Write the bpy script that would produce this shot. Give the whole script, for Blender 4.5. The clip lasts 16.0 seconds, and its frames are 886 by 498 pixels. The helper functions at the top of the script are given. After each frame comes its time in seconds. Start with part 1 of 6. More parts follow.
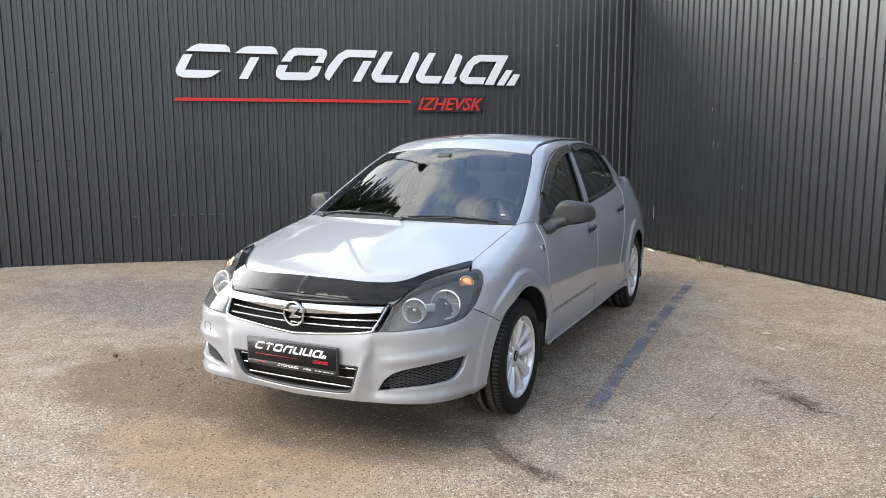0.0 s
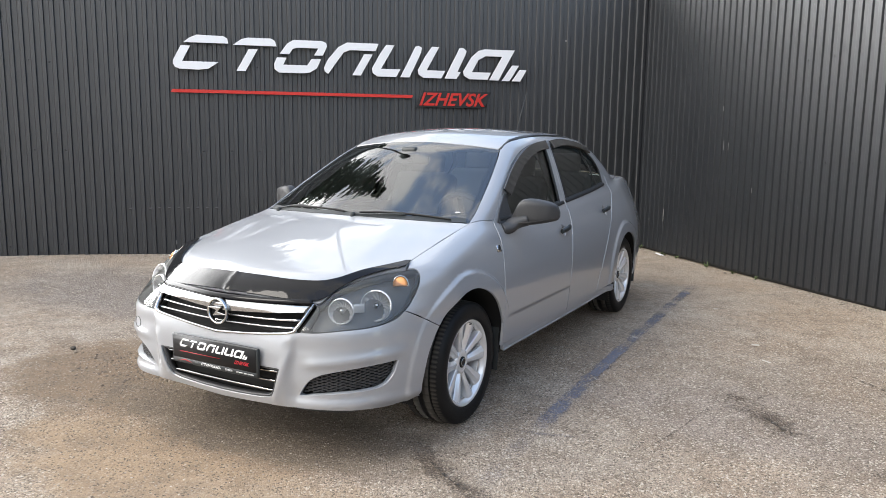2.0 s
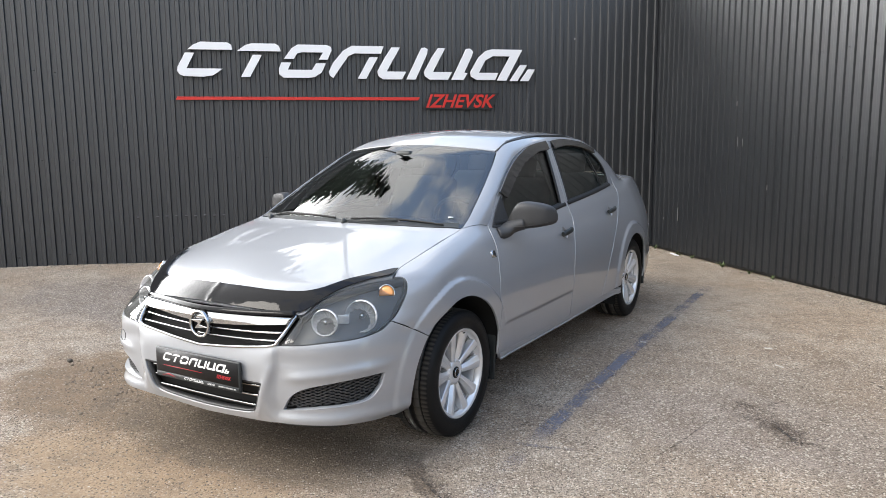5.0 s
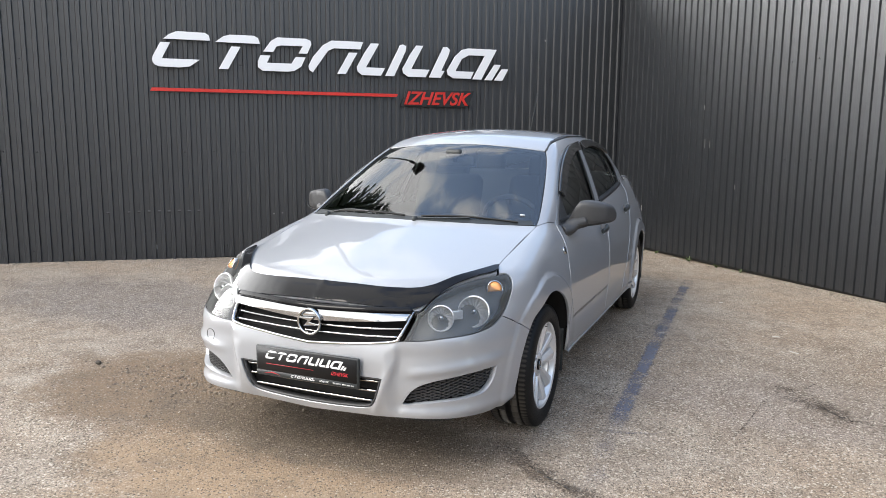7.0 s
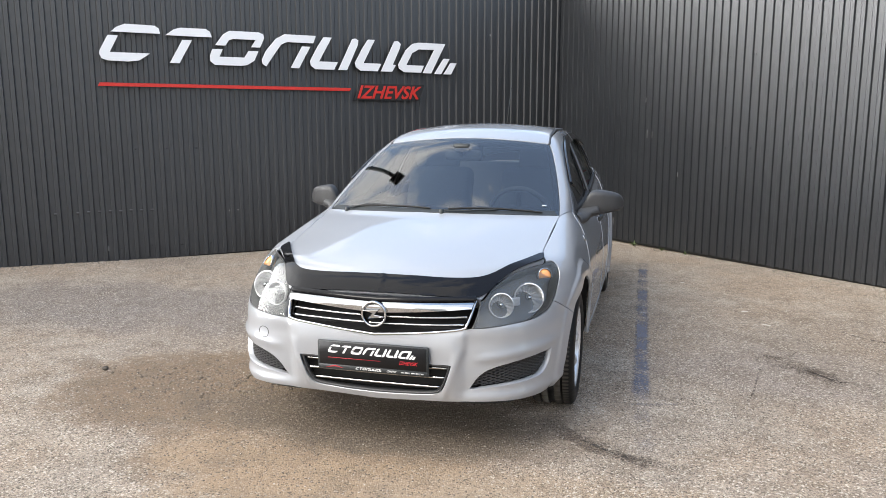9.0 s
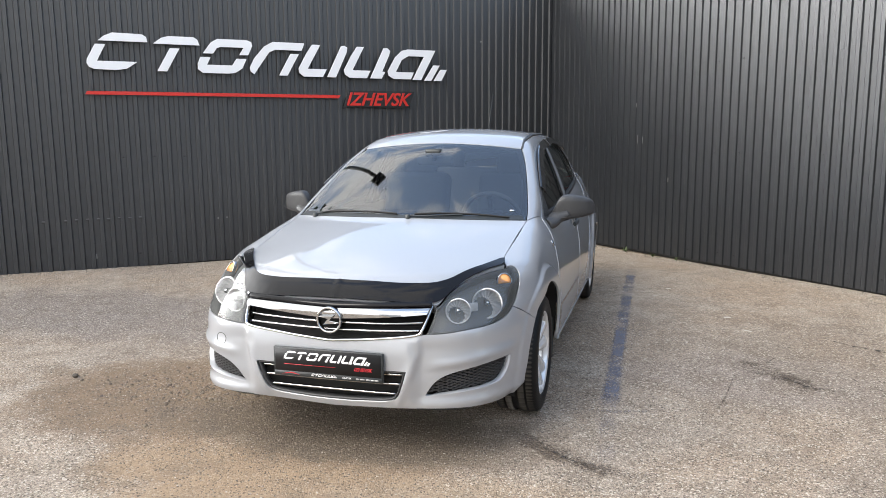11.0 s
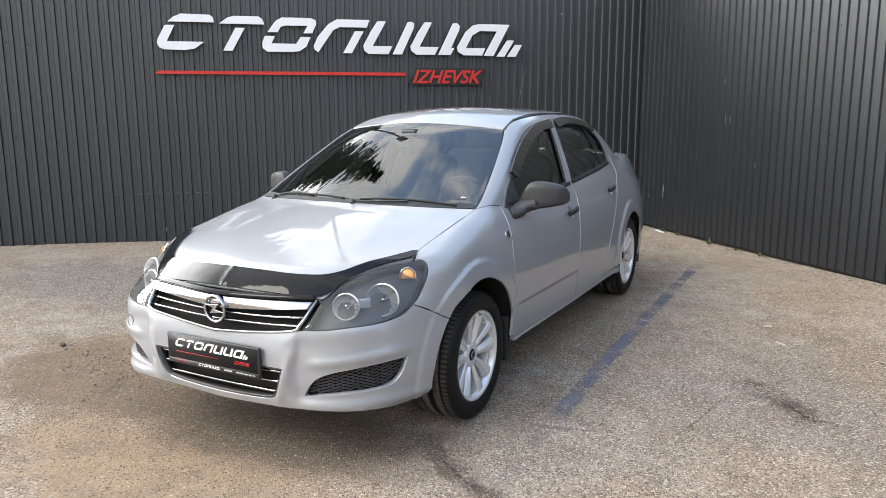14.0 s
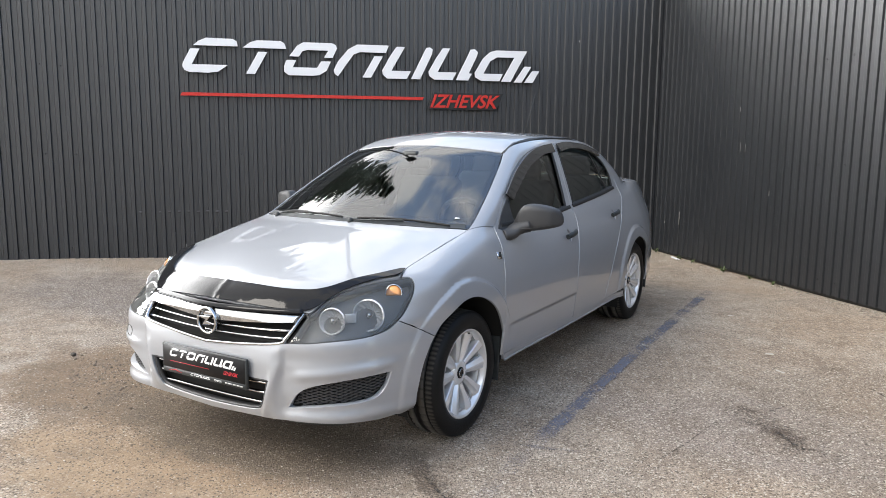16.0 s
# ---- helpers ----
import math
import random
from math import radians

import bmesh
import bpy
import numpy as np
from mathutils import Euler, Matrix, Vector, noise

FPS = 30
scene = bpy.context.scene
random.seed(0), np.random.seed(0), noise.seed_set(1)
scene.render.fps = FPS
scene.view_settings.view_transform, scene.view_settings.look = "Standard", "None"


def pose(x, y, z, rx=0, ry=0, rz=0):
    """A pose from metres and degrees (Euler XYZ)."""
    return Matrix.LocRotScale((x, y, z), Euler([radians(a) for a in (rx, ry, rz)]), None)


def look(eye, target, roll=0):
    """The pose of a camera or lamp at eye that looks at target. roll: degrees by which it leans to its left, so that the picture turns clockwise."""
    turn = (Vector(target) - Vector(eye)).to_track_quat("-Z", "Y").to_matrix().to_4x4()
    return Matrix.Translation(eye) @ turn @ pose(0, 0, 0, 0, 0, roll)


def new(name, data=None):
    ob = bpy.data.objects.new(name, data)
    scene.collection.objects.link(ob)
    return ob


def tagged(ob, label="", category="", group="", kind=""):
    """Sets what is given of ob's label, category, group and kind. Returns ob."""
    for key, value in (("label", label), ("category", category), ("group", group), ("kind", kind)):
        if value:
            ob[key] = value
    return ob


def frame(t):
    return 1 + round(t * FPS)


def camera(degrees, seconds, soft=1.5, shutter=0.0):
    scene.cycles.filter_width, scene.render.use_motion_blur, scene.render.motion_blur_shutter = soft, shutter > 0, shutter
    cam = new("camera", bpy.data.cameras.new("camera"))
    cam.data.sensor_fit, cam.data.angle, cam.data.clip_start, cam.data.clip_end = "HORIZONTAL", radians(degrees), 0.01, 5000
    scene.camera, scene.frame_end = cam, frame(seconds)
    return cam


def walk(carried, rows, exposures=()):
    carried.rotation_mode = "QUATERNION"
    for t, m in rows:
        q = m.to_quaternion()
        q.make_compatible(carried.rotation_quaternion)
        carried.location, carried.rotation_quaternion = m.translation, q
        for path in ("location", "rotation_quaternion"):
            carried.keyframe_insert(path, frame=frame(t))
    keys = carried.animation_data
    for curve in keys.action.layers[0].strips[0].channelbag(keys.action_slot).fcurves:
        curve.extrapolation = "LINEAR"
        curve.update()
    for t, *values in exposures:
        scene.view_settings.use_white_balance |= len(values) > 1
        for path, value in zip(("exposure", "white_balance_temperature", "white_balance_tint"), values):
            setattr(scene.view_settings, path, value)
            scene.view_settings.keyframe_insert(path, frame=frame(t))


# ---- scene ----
cam = camera(61.2, 16.0, soft=.7)
PATH = [
    (0, (2.175, -3.662, 1.454), (1.298, -1.889, 1.159), -0.2),
    (0.5, (2.337, -3.618, 1.439), (1.444, -1.852, 1.15), 0.1),
    (1, (2.525, -3.535, 1.429), (1.609, -1.781, 1.138), 0.3),
    (1.5, (2.539, -3.416, 1.414), (1.597, -1.676, 1.12), 0.5),
    (2, (2.495, -3.246, 1.418), (1.528, -1.52, 1.121), 0.7),
    (2.5, (2.554, -3.103, 1.426), (1.555, -1.396, 1.126), 0.5),
    (3, (2.669, -2.972, 1.413), (1.636, -1.286, 1.117), 0.3),
    (3.5, (2.727, -2.902, 1.412), (1.666, -1.231, 1.123), -0.0),
    (4, (2.726, -2.954, 1.417), (1.661, -1.286, 1.129), -0.3),
    (6.5, (1.996, -3.369, 1.431), (1.144, -1.585, 1.127), 0.1),
    (7, (1.805, -3.566, 1.447), (1.02, -1.752, 1.142), 0.5),
    (7.5, (1.636, -3.664, 1.448), (0.91, -1.826, 1.138), 0.6),
    (8, (1.416, -3.673, 1.441), (0.755, -1.813, 1.12), 0.5),
    (8.5, (1.261, -3.744, 1.438), (0.669, -1.862, 1.11), 0.3),
    (9, (1.177, -3.943, 1.466), (0.65, -2.041, 1.14), -0.1),
    (9.5, (1.178, -4.024, 1.476), (0.693, -2.11, 1.159), -0.3),
    (9.7, (1.205, -4.028, 1.485), (0.726, -2.111, 1.173), -0.3),
    (11.8, (1.669, -3.636, 1.429), (1.026, -1.769, 1.114), -0.4),
    (12, (1.775, -3.584, 1.432), (1.108, -1.727, 1.107), -0.4),
    (12.5, (2.021, -3.496, 1.431), (1.289, -1.665, 1.094), -0.7),
    (13, (2.121, -3.405, 1.433), (1.318, -1.607, 1.084), -0.6),
    (13.5, (2.219, -3.239, 1.441), (1.346, -1.475, 1.085), -0.4),
    (14, (2.333, -3.12, 1.444), (1.394, -1.391, 1.086), -0.3),
    (14.5, (2.533, -3.021, 1.44), (1.542, -1.319, 1.093), -0.2),
    (15, (2.602, -2.989, 1.421), (1.582, -1.301, 1.092), 0.1),
    (15.5, (2.588, -3.064, 1.427), (1.565, -1.373, 1.119), 0.5),
    (16, (2.538, -3.094, 1.432), (1.524, -1.396, 1.138), 0.5),
]
walk(cam, [(t, look(eye, target, roll)) for t, eye, target, roll in PATH])


# ---- sky and sun ----
SUN_FROM = Vector((-.42, -.60, .68)).normalized()
world = bpy.data.worlds.new("sky")
scene.world = world
world.use_nodes = True
wn, wl = world.node_tree.nodes, world.node_tree.links
wn.clear()
sky = wn.new("ShaderNodeTexSky")
sky.sky_type, sky.sun_disc = "NISHITA", False
sky.sun_elevation, sky.sun_rotation = math.asin(SUN_FROM.z), math.atan2(SUN_FROM.x, SUN_FROM.y)
sky.air_density, sky.dust_density = 1.3, .6
where = wn.new("ShaderNodeTexCoord")
puff = wn.new("ShaderNodeTexNoise")
puff.inputs["Scale"].default_value, puff.inputs["Detail"].default_value, puff.inputs["Roughness"].default_value = 3.6, 9, .56
puff.inputs["Distortion"].default_value = .8
ramp = wn.new("ShaderNodeValToRGB")
ramp.color_ramp.elements[0].color = (.08, .08, .08, 1)
ramp.color_ramp.elements[0].position, ramp.color_ramp.elements[1].position = .50, .62
mix = wn.new("ShaderNodeMix")
mix.data_type = "RGBA"
mix.inputs[7].default_value = (5.2, 5.2, 5.2, 1)
back = wn.new("ShaderNodeBackground")
back.inputs["Strength"].default_value = .28
out = wn.new("ShaderNodeOutputWorld")
wl.new(where.outputs["Generated"], puff.inputs["Vector"])
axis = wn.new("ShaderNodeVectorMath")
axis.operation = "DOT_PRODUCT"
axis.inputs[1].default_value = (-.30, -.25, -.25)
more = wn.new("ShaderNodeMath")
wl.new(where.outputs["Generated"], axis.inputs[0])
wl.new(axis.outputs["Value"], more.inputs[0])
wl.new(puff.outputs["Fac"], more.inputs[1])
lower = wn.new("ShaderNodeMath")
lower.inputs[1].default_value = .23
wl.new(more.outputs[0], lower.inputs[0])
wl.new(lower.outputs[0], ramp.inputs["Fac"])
wl.new(ramp.outputs["Color"], mix.inputs[0])
wl.new(sky.outputs["Color"], mix.inputs[6])
# the low sky towards -x is brightened, to put sheen on the second wall
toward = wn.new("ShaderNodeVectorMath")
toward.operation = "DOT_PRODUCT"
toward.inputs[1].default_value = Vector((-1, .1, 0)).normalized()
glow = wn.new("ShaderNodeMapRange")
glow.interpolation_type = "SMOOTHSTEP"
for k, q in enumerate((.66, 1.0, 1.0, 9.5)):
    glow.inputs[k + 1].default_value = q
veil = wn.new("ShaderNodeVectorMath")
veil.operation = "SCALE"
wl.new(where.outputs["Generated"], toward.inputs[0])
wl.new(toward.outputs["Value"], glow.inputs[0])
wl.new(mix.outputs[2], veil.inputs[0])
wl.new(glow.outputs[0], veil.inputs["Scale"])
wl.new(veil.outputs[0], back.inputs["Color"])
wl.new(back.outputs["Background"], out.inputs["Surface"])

sun = new("sun", bpy.data.lights.new("sun", "SUN"))
sun.data.energy, sun.data.angle, sun.data.color = 2.05, radians(30), (1, .94, .86)
sun.matrix_world = look(SUN_FROM * 30, (0, 0, 0))
scene.view_settings.exposure = 0.62


# ---- materials ----
def surface(name, colour, rough=.5, metal=0.0, other=None, scale=8.0, amount=.5, fine=0.0, fine_scale=300.0, bump=0.0, bump_scale=200.0,
            coat=0.0, spec=.5, rough_var=0.0):
    """A material whose colour wanders between two tones at a coarse and a fine scale, with fine relief."""
    m = bpy.data.materials.new(name)
    m.use_nodes = True
    n, l = m.node_tree.nodes, m.node_tree.links
    b = n["Principled BSDF"]
    b.inputs["Roughness"].default_value, b.inputs["Metallic"].default_value = rough, metal
    b.inputs["Coat Weight"].default_value, b.inputs["Coat Roughness"].default_value = coat, .03
    b.inputs["Specular IOR Level"].default_value = spec
    tc = n.new("ShaderNodeTexCoord")
    base = n.new("ShaderNodeMix")
    base.data_type = "RGBA"
    base.inputs[6].default_value = (*colour, 1)
    base.inputs[7].default_value = (*(other or [c * .8 for c in colour]), 1)
    big = n.new("ShaderNodeTexNoise")
    big.inputs["Scale"].default_value, big.inputs["Detail"].default_value = scale, 6
    l.new(tc.outputs["Object"], big.inputs["Vector"])
    fac = n.new("ShaderNodeMath")
    fac.operation = "MULTIPLY"
    fac.inputs[1].default_value = amount
    l.new(big.outputs["Fac"], fac.inputs[0])
    l.new(fac.outputs[0], base.inputs[0])
    colour_out = base.outputs[2]
    if fine:
        grain = n.new("ShaderNodeTexNoise")
        grain.inputs["Scale"].default_value, grain.inputs["Detail"].default_value = fine_scale, 3
        l.new(tc.outputs["Object"], grain.inputs["Vector"])
        light = n.new("ShaderNodeMapRange")
        light.inputs[3].default_value, light.inputs[4].default_value = 1 - fine, 1 + fine
        l.new(grain.outputs["Fac"], light.inputs[0])
        mul = n.new("ShaderNodeVectorMath")
        mul.operation = "SCALE"
        l.new(colour_out, mul.inputs[0])
        l.new(light.outputs[0], mul.inputs["Scale"])
        colour_out = mul.outputs[0]
    l.new(colour_out, b.inputs["Base Color"])
    if rough_var:
        rv = n.new("ShaderNodeMapRange")
        rv.inputs[3].default_value, rv.inputs[4].default_value = max(rough - rough_var, 0), rough + rough_var
        l.new(big.outputs["Fac"], rv.inputs[0])
        l.new(rv.outputs[0], b.inputs["Roughness"])
    if bump:
        bn = n.new("ShaderNodeTexNoise")
        bn.inputs["Scale"].default_value, bn.inputs["Detail"].default_value = bump_scale, 3
        l.new(tc.outputs["Object"], bn.inputs["Vector"])
        bp = n.new("ShaderNodeBump")
        bp.inputs["Strength"].default_value, bp.inputs["Distance"].default_value = bump, .002
        l.new(bn.outputs["Fac"], bp.inputs["Height"])
        l.new(bp.outputs["Normal"], b.inputs["Normal"])
    return m


def pane(name, tint, ior=1.5, rough=0.0, haze=0.0):
    """Clear or tinted sheet glass: what it lets through, its gloss, and the dull haze of age."""
    m = bpy.data.materials.new(name)
    m.use_nodes = True
    n, l = m.node_tree.nodes, m.node_tree.links
    n.clear()
    o, mx = n.new("ShaderNodeOutputMaterial"), n.new("ShaderNodeMixShader")
    tr, gl, fr = n.new("ShaderNodeBsdfTransparent"), n.new("ShaderNodeBsdfGlossy"), n.new("ShaderNodeFresnel")
    tr.inputs["Color"].default_value = (*tint, 1)
    gl.inputs["Roughness"].default_value = rough
    fr.inputs["IOR"].default_value = ior
    l.new(fr.outputs[0], mx.inputs[0])
    dull, under = n.new("ShaderNodeBsdfDiffuse"), n.new("ShaderNodeMixShader")
    dull.inputs["Color"].default_value = (.72, .73, .70, 1)
    under.inputs[0].default_value = haze
    l.new(tr.outputs[0], under.inputs[1])
    l.new(dull.outputs[0], under.inputs[2])
    l.new((under if haze else tr).outputs[0], mx.inputs[1])
    l.new(gl.outputs[0], mx.inputs[2])
    l.new(mx.outputs[0], o.inputs["Surface"])
    return m


PAINT = surface("silver_paint", (.332, .343, .363), .36, .28, (.320, .331, .351), 3, .6, .06, 2500, coat=1.0)
BLACK_PLASTIC = surface("black_plastic", (.013, .018, .019), .48, 0, (.03, .03, .031), 20, .6, .1, 900, .15, 900)
GREY_PLASTIC = surface("grey_plastic", (.030, .031, .033), .5, 0, (.042, .042, .044), 20, .6, .12, 900, .25, 1200)
VISOR_BLACK = surface("visor_plastic", (.005, .006, .008), .05, 0, (.008, .009, .012), 6, .6, spec=.7)
GLOSS_BLACK = surface("smoked_plastic", (.005, .005, .006), .05, 0, (.009, .009, .010), 6, .6, rough_var=.02, spec=.22, bump=.35, bump_scale=14)
RUBBER = surface("tyre_rubber", (.006, .006, .0065), .5, 0, (.011, .011, .011), 12, .6, .15, 400, .2, 500, spec=.2)
def dusty_tread(m):
    """Road dust on the tread, beyond the shoulder of the tyre."""
    n, l = m.node_tree.nodes, m.node_tree.links
    b = n["Principled BSDF"]
    old = b.inputs["Base Color"].links[0].from_socket
    tc, flat, size, rim, mx = (n.new(k) for k in ("ShaderNodeTexCoord", "ShaderNodeVectorMath", "ShaderNodeVectorMath", "ShaderNodeMapRange", "ShaderNodeMix"))
    flat.operation, size.operation, mx.data_type = "MULTIPLY", "LENGTH", "RGBA"
    flat.inputs[1].default_value = (0, 1, 1)
    rim.inputs[1].default_value, rim.inputs[2].default_value = .304, .3095
    mx.inputs[7].default_value = (.085, .078, .068, 1)
    l.new(tc.outputs["Object"], flat.inputs[0])
    l.new(flat.outputs[0], size.inputs[0])
    l.new(size.outputs["Value"], rim.inputs[0])
    l.new(rim.outputs[0], mx.inputs[0])
    l.new(old, mx.inputs[6])
    l.new(mx.outputs[2], b.inputs["Base Color"])


dusty_tread(RUBBER)
SEAL = surface("window_seal", (.010, .010, .010), .6, 0)
ALLOY = surface("alloy", (.78, .785, .79), .26, .5, (.70, .70, .70), 15, .5, .05, 900, coat=.4)
CHROME = surface("chrome", (.52, .525, .53), .10, 1.0, (.46, .465, .47), 12, .5)
MESH_BLACK = surface("grille_plastic", (.006, .006, .006), .7, 0, (.010, .010, .010), 30, .5, spec=.2)
PLATE_BLACK = surface("plate_black", (.008, .008, .009), .35, 0, (.012, .012, .012), 30, .5, spec=.25)
DARK = surface("dark_underbody", (.008, .008, .008), .85, 0)
LAMP_GREY = surface("lamp_housing", (.12, .122, .126), .45, .2, (.15, .15, .15), 12, .5)
REFLECTOR = surface("lamp_reflector", (.94, .94, .96), .18, .45, (.80, .80, .82), 60, .8, .25, 140, .8, 70)
AMBER = surface("amber_lens", (.82, .36, .13), .2, 0, (.80, .38, .14), 60, .6)
RED_LENS = surface("red_lens", (.30, .006, .008), .15, 0, coat=.5)
TRIM_GREY = surface("interior_trim", (.050, .052, .055), .75, 0, (.07, .07, .072), 30, .5, .1, 400)
CLOTH = surface("seat_cloth", (.09, .09, .095), .95, 0, (.13, .13, .135), 60, .6, .2, 900)
WINDSCREEN = pane("windscreen_glass", (.70, .76, .75), 2.3)
SIDE_GLASS = pane("side_glass", (.46, .52, .49), 1.42)
LENS = pane("lamp_cover", (.90, .91, .90), 1.5, 0, .035)
# ---- the car's body as one smooth shape (x: half width, y: back from the front axle, z: up) ----
def spline(*knots):
    """A smooth curve through (a, b) knots that does not overshoot."""
    a = np.array([k[0] for k in knots], float)
    b = np.array([k[1] for k in knots], float)
    d = np.diff(b) / np.diff(a)
    m = np.concatenate([[d[0]], np.where(d[1:] * d[:-1] > 0, 2 * d[1:] * d[:-1] / (d[1:] + d[:-1] + 1e-12), 0), [d[-1]]])

    def at(q):
        q = np.clip(np.asarray(q, float), a[0], a[-1])
        i = np.clip(np.searchsorted(a, q) - 1, 0, len(a) - 2)
        h = a[i + 1] - a[i]
        s = (q - a[i]) / h
        return ((1 + 2 * s) * (1 - s) ** 2 * b[i] + s * (1 - s) ** 2 * h * m[i]
                + s * s * (3 - 2 * s) * b[i + 1] + s * s * (s - 1) * h * m[i + 1])
    return at


def step(e0, e1, q):
    s = np.clip((q - e0) / (e1 - e0), 0, 1)
    return s * s * (3 - 2 * s)


def smax(a, b, k):
    h = np.maximum(k - np.abs(a - b), 0) / k
    return np.maximum(a, b) + h * h * k / 4


NOSE = spline((.15, -.80), (.22, -.845), (.29, -.868), (.38, -.878), (.47, -.878), (.54, -.872), (.60, -.855), (.68, -.826), (.74, -.798), (.80, -.76))
BOW = spline((.2, .06), (.48, .06), (.58, .10), (.64, .28), (.70, .46), (.78, .54))
BOW6 = spline((.2, 1.40), (.48, 1.40), (.58, 1.42), (.64, .95), (.70, .55), (.78, .35))
WIDTH = spline((-.75, .80), (-.5, .845), (-.3, .857), (0, .862), (.4, .872), (1.5, .877), (2.4, .874), (2.9, .860), (3.1, .838), (3.3, .802), (3.55, .745))
TUCK = spline((.14, .075), (.19, .045), (.25, .020), (.33, .006), (.45, .0), (.58, .002), (.68, .010), (.76, .026), (.83, .046), (.91, .082), (1.0, .122), (1.06, .158), (1.15, .23))
TOP = spline((-.85, .70), (-.80, .742), (-.7, .792), (-.5, .850), (-.2, .917), (.1, .972), (.3, 1.0), (.6, 1.02), (1.5, 1.07), (2.45, 1.125), (3.0, 1.13), (3.4, 1.12), (3.62, 1.10), (3.75, 1.06))
CROWN = spline((-.8, .10), (-.33, .115), (.24, .075), (.6, .13), (1.5, .13), (2.6, .13), (3.4, .10))
GLASS_BASE = spline((0, .69), (.3, .722), (.6, .742), (1.5, .747), (2.3, .742), (2.7, .722), (3.0, .675), (3.3, .59))
ROOF = spline((.6, 1.345), (.86, 1.405), (1.1, 1.450), (1.5, 1.480), (2.0, 1.476), (2.4, 1.448), (2.7, 1.395), (3.0, 1.30))
HUBS = ((0.0, .300), (2.703, .300))
ARCHES, ARCH = ((-.03, .300), (2.68, .300)), .378


def flare(y, z):
    """The raised band round the two wheel openings."""
    out = 0
    for hy, hz in ARCHES:
        r = np.hypot(y - hy, z - hz)
        fade = 1 - step(.10, .30, y - hy) * step(.66, .42, z)
        out = out + .016 * step(.474, .452, r) * fade
    return out * step(.12, .2, z)


def side(y, z):
    crease = .006 * step(.466, .455, z) * step(.34, .50, y) * step(2.25, 2.0, y)
    return WIDTH(y) - TUCK(z) - crease - .075 * step(.40, .20, z) * step(-.22, -.42, y)


def front(x, z):
    x = np.abs(x)
    chin = .024 * step(.365, .425, x) * step(.60, .50, z) * step(.20, .30, z)
    return NOSE(z) + BOW(z) * x ** 2 + BOW6(z) * x ** 6 + chin


def shield(x, z):
    s = (z - .985) / .41
    return .105 + 1.83 * (z - .985) - .05 * s * (1 - s) + (.363 + .54 * (z - .967)) * x * x


def body(p):
    x, y, z = np.abs(p[:, 0]), p[:, 1], p[:, 2]
    low = smax((front(x, z) - y) * .85, x - side(y, z), .085) - flare(y, z) * step(.55, .72, x)
    low = smax(low, (z - TOP(y) + CROWN(y) * x * x) * .97, .07 - .05 * step(2.6, 3.2, y))
    low = smax(low, y - 3.555 + .24 * x * x - .015 * step(.72, .66, z), .03)
    low = smax(low, .17 - z, .03)
    cab = smax((shield(x, z) - y) / 2.08, (x - GLASS_BASE(y) + .36 * (z - 1) + .25 * (z - 1) * np.abs(z - 1)) * .93, .045)
    cab = smax(cab, .90 - z, .02)
    cab = smax(cab, z - ROOF(y) + .15 * x * x, .075)
    cab = smax(cab, (y - 2.66 - (1.40 - z) * 1.70 + .35 * x * x) / 2.0, .12)
    return -smax(-low, -cab, .025)


def normal(p):
    e = 1e-3
    g = np.stack([body(p + e * d) - body(p - e * d) for d in np.eye(3)], axis=1)
    return g / np.maximum(np.linalg.norm(g, axis=1, keepdims=True), 1e-9)


def shoot(o, d):
    """Where rays first enter the body."""
    t = np.zeros(len(o))
    for _ in range(90):
        t = t + np.clip(body(o + d * t[:, None]) * .6, -.02, .2)
    return o + d * t[:, None]


# ---- building helpers ----
def mesh_of(name, verts, faces, normals=None, smooth=True):
    me = bpy.data.meshes.new(name)
    me.from_pydata([tuple(map(float, v)) for v in verts], [], [tuple(map(int, f)) for f in faces])
    me.polygons.foreach_set("use_smooth", [smooth] * len(me.polygons))
    if normals is not None:
        me.normals_split_custom_set_from_vertices([tuple(map(float, v)) for v in normals])
    me.update()
    return me


def flip(sheet):
    """The same panel on the other side of the car."""
    v, f, n = sheet
    s = np.array([-1.0, 1, 1])
    return v * s, [tuple(reversed(q)) for q in f], n * s


def part(name, me, material, parent, label=""):
    if isinstance(me, tuple):
        me = mesh_of(name, *me)
    if isinstance(me, bmesh.types.BMesh):
        data = bpy.data.meshes.new(name)
        me.to_mesh(data)
        me.free()
        me = data
    ob = new(name, me)
    if material and not me.materials:
        me.materials.append(material)
    ob.parent = parent
    if label:
        tagged(ob, label)
    return ob


def thing(name, label, category, group="", at=(0, 0, 0), kind=""):
    ob = new(name)
    ob.location = at
    return tagged(ob, label, category, group, kind)


def mirrored(bm):
    """The same bmesh on the other side of the car."""
    out = bm.copy()
    for v in out.verts:
        v.co.x = -v.co.x
    bmesh.ops.reverse_faces(out, faces=out.faces)
    return out


